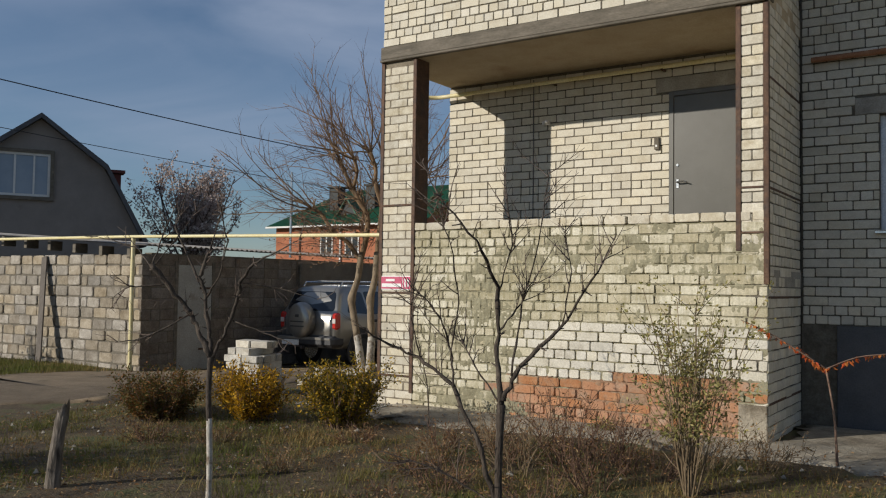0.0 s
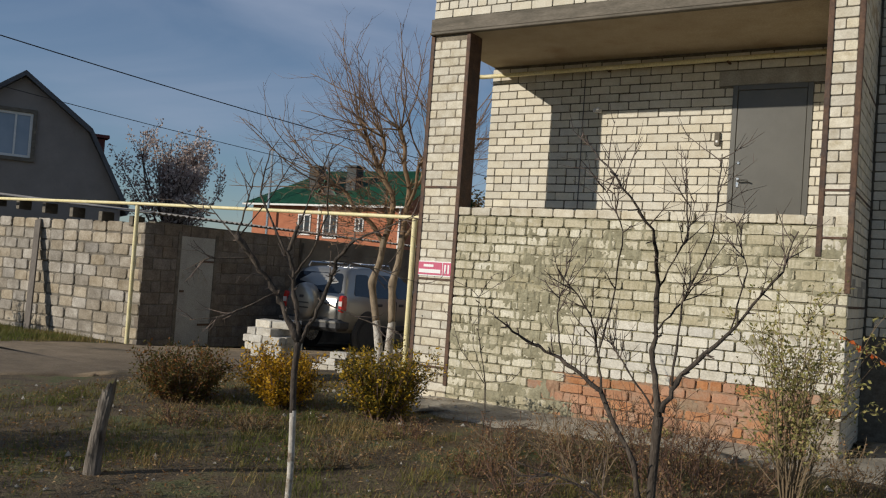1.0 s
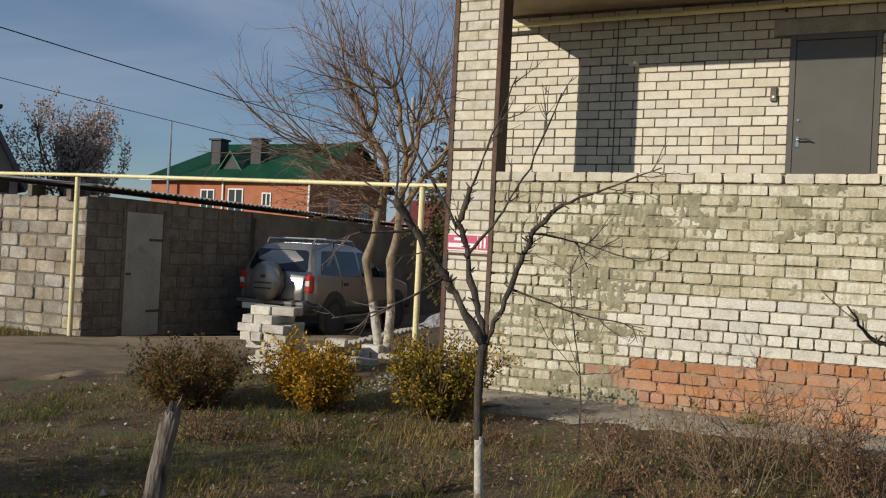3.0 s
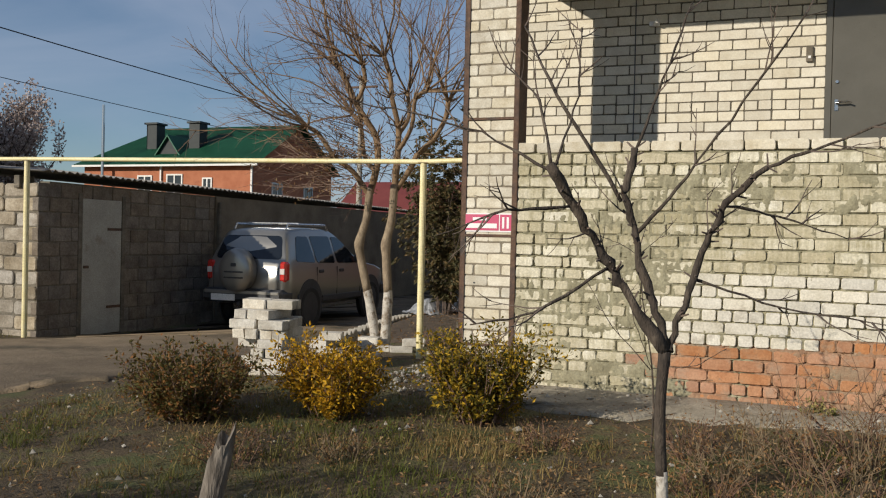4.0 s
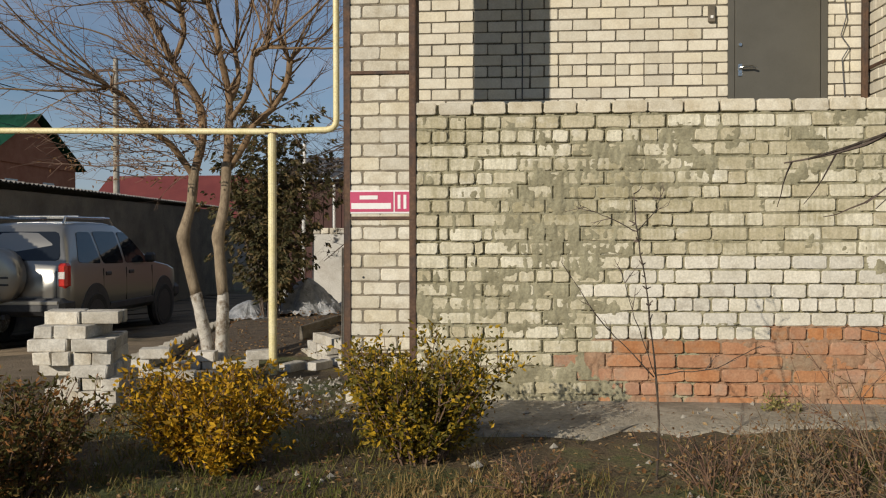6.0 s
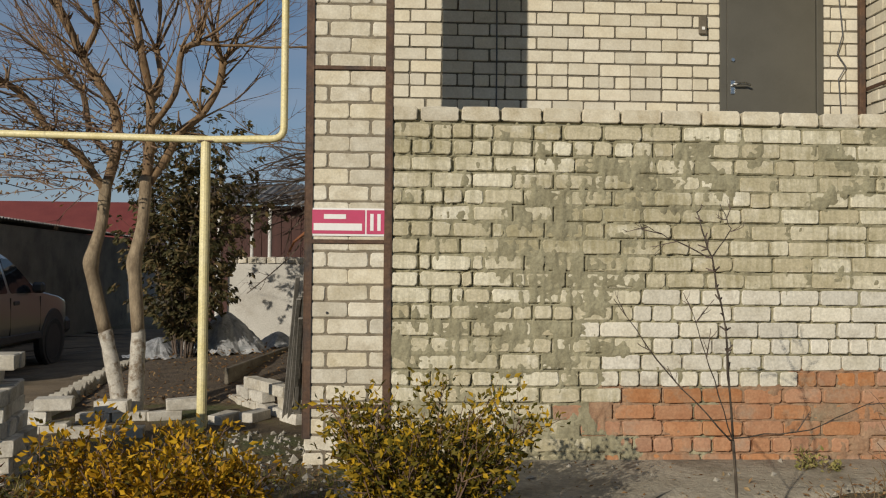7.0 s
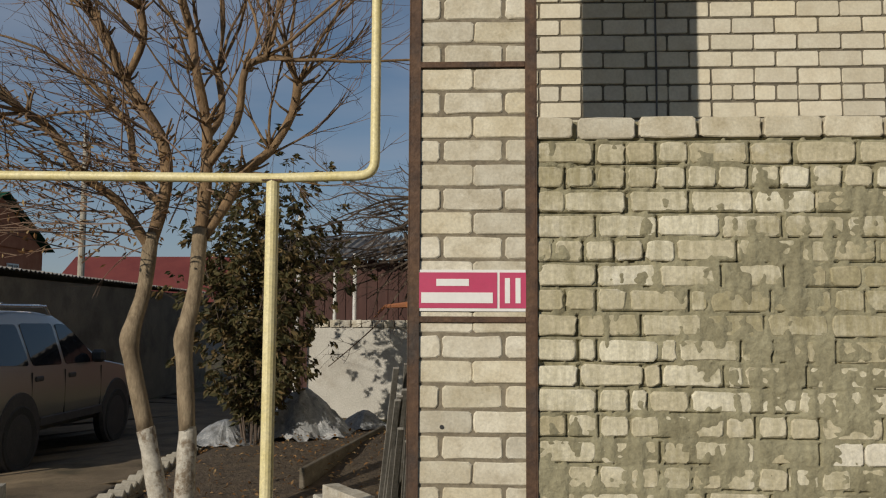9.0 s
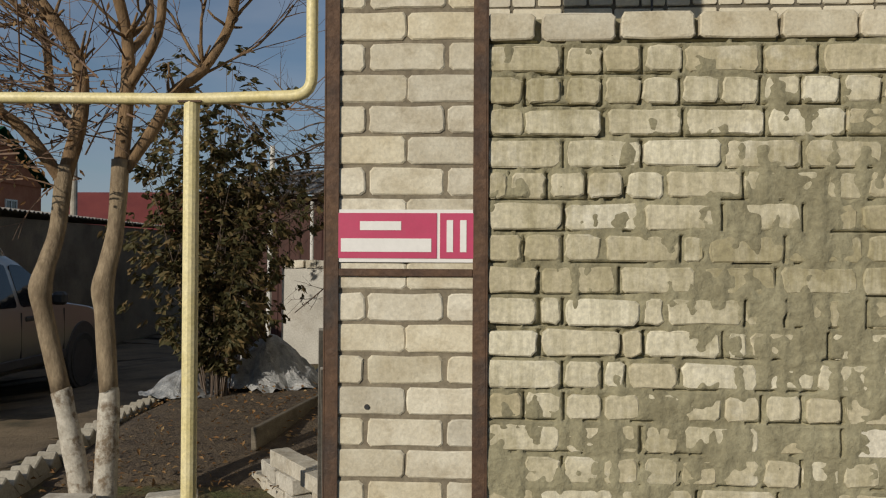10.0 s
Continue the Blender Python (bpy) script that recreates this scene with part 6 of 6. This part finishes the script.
def far_tree(x, y, h, w, seed, label, leaves, material):
    o = Vector((x, y, 0))
    t = tagged(empty("tree", Matrix.Translation(o)), label, "tree")
    rng = random.Random(seed)
    big, lv = Soup(), Soup()
    limb(big, rng, Vector((0, 0, 0)), Vector((0, 0, 1)), h * 0.35, 0.22, 0.15, 5, 0.05, 0.0, 7)
    for i in range(26):
        a = rng.uniform(0, 6.28)
        k = rng.uniform(0.1, 0.95)
        q, e = limb(big, rng, Vector((0, 0, h * rng.uniform(0.18, 0.36))), Vector((math.cos(a) * k * w / h * 1.3, math.sin(a) * k * w / h * 1.3, 1)).normalized(), h * rng.uniform(0.45, 0.7), 0.07, 0.015, 7, 0.10, 0.05, 5)
        for _ in range(7):
            j = rng.randrange(2, 7)
            q2, e2 = limb(big, rng, q[j], side_way(rng, e[j], 0.6), h * rng.uniform(0.10, 0.24), 0.025, 0.008, 4, 0.16, 0.08, 3)
            for _ in range(leaves):
                p = rng.choice(q2) + rvec(rng) * 0.22
                lv.leaf(p, rvec(rng), rvec(rng), rng.uniform(0.10, 0.2), 0.1)
    part("branch_mass", big.mesh("branch_mass"), M_TWIG, t)["kind"] = "stuff"
    part("crown", lv.mesh("crown"), material, t, "thin crown of pale dry leaves")["kind"] = "stuff"


far_tree(-36.0, 30.0, 8.3, 6.5, 41, "far tree with a thin crown of pale dry leaves", 60, M_PALELEAF)
far_tree(-43.5, 29.0, 6.5, 4.0, 42, "far bare tree behind the shed", 8, M_PALELEAF)


# ---- pole, wires, stump ----
bm = bmesh.new()
bmesh.ops.create_cone(bm, cap_ends=True, segments=12, radius1=0.16, radius2=0.11, depth=9.6, matrix=Matrix.Translation((0, 0, 4.8)))
up = tagged(part("utility_pole", bm, M_CONC, m=pose(-23.1, 40.0, 0)), "grey concrete utility pole far behind the sheds", "utility pole")
part("crossarm", boxes((-0.9, 0.9, -0.05, 0.05, 9.0, 9.1)), M_IRON, up)
for k, (a, b, c) in enumerate((((-31.0, -4.0, 10.2), (-27.2, 15.0, 8.1), (-23.1, 40.0, 7.0)), ((-31.0, -4.0, 8.6), (-27.4, 15.0, 6.6), (-23.1, 40.0, 5.6)))):
    a, b, c = Vector(a), Vector(b), Vector(c)
    pts = [a * (1 - t) ** 2 + (2 * b - (a + c) / 2) * 2 * t * (1 - t) + c * t * t for t in [i / 24 for i in range(25)]]
    tagged(part("overhead_wire", rounded_bar(bmesh.new(), pts, 0.013 if k else 0.02, 5), M_BLACKWIRE), "thin black overhead wire", "wire", "overhead wires")


def low_red_house():
    h = tagged(empty("house", pose(-24.0, 45.0, 0)), "low far house with a dark red sheet roof", "house")
    part("wall", boxes((-3.0, 4.5, 0, 6, 0, 2.6)), M_GREYH, h)
    part("roof", prism([(-0.4, 2.5), (3.2, 4.9), (6.8, 2.5)], -3.4, 5.0), M_DKRED, h, "dark red sheet roof", ).matrix_basis = pose(0, 0, 0, 0, 0, -90) @ Matrix.Translation((-6.6, 0, 0))


low_red_house()


def stump():
    o = Vector((-6.0, 3.77, ground_z(-6.0, 3.77)))
    t = tagged(empty("tree_stump", Matrix.Translation(o)), "short broken grey trunk leaning in the grass", "tree stump")
    rng = random.Random(19)
    wood = mat("dead_wood", (0.11, 0.09, 0.07), (0.25, 0.215, 0.175), 26, 0.95, 0.9, c3=(0.05, 0.04, 0.03), c3lo=0.5, c3hi=0.66, c3scale=20, stretch=(1, 1, 0.2))
    bm = bmesh.new()
    sides, rings = 16, []
    spine = [(-0.10, -0.1, 0.064), (-0.09, 0.08, 0.054), (-0.07, 0.25, 0.048), (-0.035, 0.4, 0.046), (-0.01, 0.5, 0.047), (0.01, 0.58, 0.043)]
    ridge = [rng.uniform(0.86, 1.16) for _ in range(sides)]
    for k, (x, z, r) in enumerate(spine):
        ring = []
        for s in range(sides):
            a = 2 * math.pi * s / sides
            rr = r * ridge[s] * rng.uniform(0.95, 1.05)
            up = rng.uniform(-0.05, 0.05) + 0.05 * math.cos(a - 0.6) if k == len(spine) - 1 else 0.0
            ring.append(bm.verts.new((x + rr * math.cos(a), rr * math.sin(a), z + up)))
        rings.append(ring)
    for a, c in zip(rings, rings[1:]):
        for s in range(sides):
            bm.faces.new((a[s], a[(s + 1) % sides], c[(s + 1) % sides], c[s]))
    heart = bm.verts.new((0.0, 0.0, 0.52))
    for s in range(sides):
        bm.faces.new((rings[-1][s], rings[-1][(s + 1) % sides], heart))
    part("trunk", bm, wood, t)


stump()


# ---- turf, litter and rubble ----
def turf():
    rng = random.Random(100)
    s = Soup()

    def open_ground(x, y):
        return not ((y > 7.25 and x > -6.3) or (-10.9 < x < -9.2 and y > 4.9))

    def blade(x, y, h, lean, w):
        z = ground_z(x, y) - 0.01
        a = rng.uniform(0, 6.28)
        k = h * lean * rng.uniform(0.2, 1.0)
        b = len(s.v)
        s.v.extend((Vector((x - w * math.sin(a), y + w * math.cos(a), z)), Vector((x + w * math.sin(a), y - w * math.cos(a), z)), Vector((x + math.cos(a) * k, y + math.sin(a) * k, z + h))))
        s.f.append((b, b + 1, b + 2))

    # a thin cover everywhere
    for _ in range(90000):
        y = -0.8 + 9.0 * rng.random() ** 1.1
        x = rng.uniform(-9.8, 2.5) if y > 2 else rng.uniform(-7, 3)
        dens = noise.noise((x * 0.7, y * 0.7, 3.0)) + 0.5 * noise.noise((x * 2.3, y * 2.3, 1.0))
        if rng.random() < 0.14:
            x, y = rng.uniform(-19, -9.8), rng.choice((rng.uniform(2.0, 4.5), rng.uniform(6.9, 9.7)))
            if x > -13.3 and y > 6:
                continue
        if dens < rng.uniform(-0.55, 0.25) or not open_ground(x, y):
            continue
        blade(x, y, rng.uniform(0.02, 0.06) * (1.0 + 0.6 * dens), 1.2, rng.uniform(0.003, 0.006))
    # the strip of grass before the shed
    for _ in range(14000):
        x, y = rng.uniform(-19, -13.3), rng.uniform(7.2, 9.6)
        if noise.noise((x * 0.9, y * 0.9, 5.0)) > rng.uniform(-0.5, 0.3):
            blade(x, y, rng.uniform(0.04, 0.13), 0.8, rng.uniform(0.004, 0.008))
    # tufts that stand over it and throw shadows
    for _ in range(3300):
        x, y = rng.uniform(-9.6, 1.6), rng.uniform(1.2, 7.9)
        if noise.noise((x * 0.8, y * 0.8, 14.0)) < rng.uniform(-0.5, 0.35) or not open_ground(x, y):
            continue
        r, h = rng.uniform(0.03, 0.09), rng.uniform(0.04, 0.13)
        for _ in range(rng.randrange(10, 26)):
            blade(x + rng.gauss(0, r), y + rng.gauss(0, r), h * rng.uniform(0.5, 1.15), 1.1, rng.uniform(0.002, 0.0045))
    tagged(part("grass", s.mesh("grass"), M_GRASS), "sparse dry turf with green and straw blades", "grass", kind="stuff")
    s = Soup()
    for _ in range(42000):
        x, y = rng.uniform(-9.6, 2.0), rng.uniform(-0.5, 8.2)
        if noise.noise((x * 0.9, y * 0.9, 8.0)) < rng.uniform(-0.6, 0.4):
            continue
        z = ground_z(x, y) + rng.uniform(0.01, 0.035)
        d = Vector((rng.gauss(0, 1), rng.gauss(0, 1), rng.gauss(0, 0.25))).normalized()
        s.leaf(Vector((x, y, z)), d, Vector((rng.gauss(0, 0.4), rng.gauss(0, 0.4), 1)).normalized(), rng.uniform(0.012, 0.045), rng.uniform(0.008, 0.024))
    for _ in range(900):
        x, y = rng.uniform(-8.9, -6.9), rng.uniform(10.2, 14.3)
        s.leaf(Vector((x, y, ground_z(x, y) + rng.uniform(0.05, 0.09))), Vector((rng.gauss(0, 1), rng.gauss(0, 1), rng.gauss(0, 0.4))).normalized(), Vector((rng.gauss(0, 0.4), rng.gauss(0, 0.4), 1)).normalized(), rng.uniform(0.025, 0.055), rng.uniform(0.012, 0.03))
    tagged(part("leaf_litter", s.mesh("leaf_litter"), M_FALLEN), "fallen brown leaves scattered over the garden", "leaves", kind="stuff")
    s = Soup()
    for _ in range(900):
        if rng.random() < 0.5:
            x, y = rng.uniform(-7.3, -6.2), rng.uniform(7.6, 9.3)
        else:
            x, y = rng.uniform(-9.6, 0), rng.uniform(3.0, 8.2)
        r = rng.uniform(0.006, 0.028) * (1.4 if rng.random() < 0.08 else 0.8)
        c = Vector((x, y, ground_z(x, y) + r * 0.3 + (0.03 if y > 7.4 and x > -6.3 else 0.0)))
        b = len(s.v)
        for q in ((1, 0, 0), (-1, 0, 0), (0, 1, 0), (0, -1, 0), (0, 0, 1), (0, 0, -1)):
            s.v.append(c + Vector(q) * r * rng.uniform(0.6, 1.3) + rvec(rng) * r * 0.3)
        for f in ((0, 2, 4), (2, 1, 4), (1, 3, 4), (3, 0, 4), (2, 0, 5), (1, 2, 5), (3, 1, 5), (0, 3, 5)):
            s.f.append(tuple(b + i for i in f))
    tagged(part("rubble", s.mesh("rubble"), M_CONC), "small chips of brick and concrete on the ground", "rubble", kind="stuff")


turf()

# ---- bricks of the walls ----
def near_bricks(parent, places, m, h, depth, material, rng, rough, name="brick", skew=0.004, tilt=0.6):
    """Each brick an object of its own; alike ones share a mesh."""
    pool = {}
    for u, z, w in places:
        key = round(w, 2)
        if key not in pool:
            pool[key] = []
        if len(pool[key]) < 7:
            me = brick_mesh(name, key, h, depth, rough, rng)
            me.materials.append(material)
            pool[key].append(me)
            use = me
        else:
            use = rng.choice(pool[key])
        ob = new(name, use)
        ob.matrix_basis = m @ pose(u + rng.uniform(-skew, skew), rng.uniform(-1, 1) * skew, z + rng.uniform(-skew, skew) * 0.6, 0, rng.uniform(-tilt, tilt), rng.uniform(-tilt, tilt))
        ob.parent = parent


def all_bricks():
    rng = random.Random(5)
    cream, red, coping, _ = front_places()
    def is_clean(p):
        return p[0] > -4.72 + 0.25 * math.sin(p[1] * 40) and p[1] < 1.28

    hot = [p for p in cream if p[0] < -4.0 and not is_clean(p)]
    clean = [p for p in cream if is_clean(p)]
    rest = [p for p in cream if p[0] >= -4.0 and not is_clean(p)]
    near_bricks(WALL_FRONT, clean, FRONT, 0.089, 0.06, M_WHITEBRICK, rng, 0.06, skew=0.003)
    near_bricks(WALL_FRONT, hot, FRONT, 0.083, 0.06, M_BRICK_SMEAR, rng, 0.11, skew=0.004, tilt=0.7)
    brick_stuff("brick_field", rest, FRONT, 0.06, 0.083, M_BRICK_SMEAR_I, WALL_FRONT, rng, 0.10, 0.006)
    near_bricks(WALL_FRONT, coping, FRONT @ Matrix.Translation((0, -0.006, 0.004)), 0.086, 0.25, M_BRICK, rng, 0.08, name="coping_brick")
    near_bricks(WALL_FRONT, red, FRONT @ Matrix.Translation((0, 0.003, 0)), 0.088, 0.06, M_RED, rng, 0.09, name="red_brick")
    # corner pillar: two stretchers, then header, stretcher, header
    places = []
    z, r = ZP + 0.0985 * 19.6, 0
    while z > 0.15:
        if r % 2:
            places += [(XL + 0.059, z, 0.119), (XL + 0.25, z, 0.244), (XL + 0.441, z, 0.119)]
        else:
            places += [(XL + 0.1245, z, 0.246), (XL + 0.3755, z, 0.246)]
        z -= PITCH
        r += 1
    near_bricks(COLUMN, [p for p in places if p[1] < ZBEAM - 0.03], FRONT, 0.0885, 0.10, M_BRICK, rng, 0.075, skew=0.0022, tilt=0.4)
    # slim pillar
    places, z, r = [], ZBEAM - 0.05, 0
    while z > ZP - 0.45:
        places += [(XR - 0.135, z, 0.20)] if r % 2 else [(XR - 0.19, z, 0.098), (XR - 0.083, z, 0.098)]
        z -= PITCH
        r += 1
    near_bricks(PIL2, places, FRONT @ Matrix.Translation((0, 0.0, 0)), 0.088, 0.10, M_BRICK, rng, 0.035, skew=0.0015, tilt=0.25)
    brick_stuff("brick_field", courses(XL + 0.004, XR - 0.004, 4.54, 6.99, PITCH, rng, 0.5, jit=0.06), FRONT, 0.06, 0.086, M_BRICK_I, WALL_UP, rng)
    back = Matrix.Translation((0, YB, 0))
    brick_stuff("brick_field", courses(XL + 0.004, XR - 0.25, 1.86, 4.33, PITCH, rng, 0.18, holes=((d0, d1, d2, d3), (d0 - 0.16, d1 + 0.16, d3, d3 + 0.17))), back, 0.06, 0.087, M_BRICK_I, WALL_BACK, rng)
    side = pose(XR, 0, 0, 0, 0, 90)
    brick_stuff("brick_field", courses(YF + 0.012, YB - 0.03, 0.22, 7.0, PITCH, rng, 0.3), side, 0.06, 0.087, M_BRICK_I, WALL_SIDE, rng)
    inner = pose(XR - 0.256, 0, 0, 0, 0, -90)
    brick_stuff("brick_field", courses(-YB + 0.01, -YF - 0.25, 1.86, 4.33, PITCH, rng, 0.2), inner, 0.06, 0.087, M_BRICK_I, WALL_SIDE, rng)
    brick_stuff("brick_field", courses(XR + 0.02, 4.98, 1.32, 6.99, PITCH, rng, 0.3, holes=((wx0, wx1, wz0, wz1), (wx0 - 0.22, wx1 + 0.22, wz1, wz1 + 0.185))), back, 0.06, 0.087, M_BRICK_I, WALL_MAIN, rng)


all_bricks()
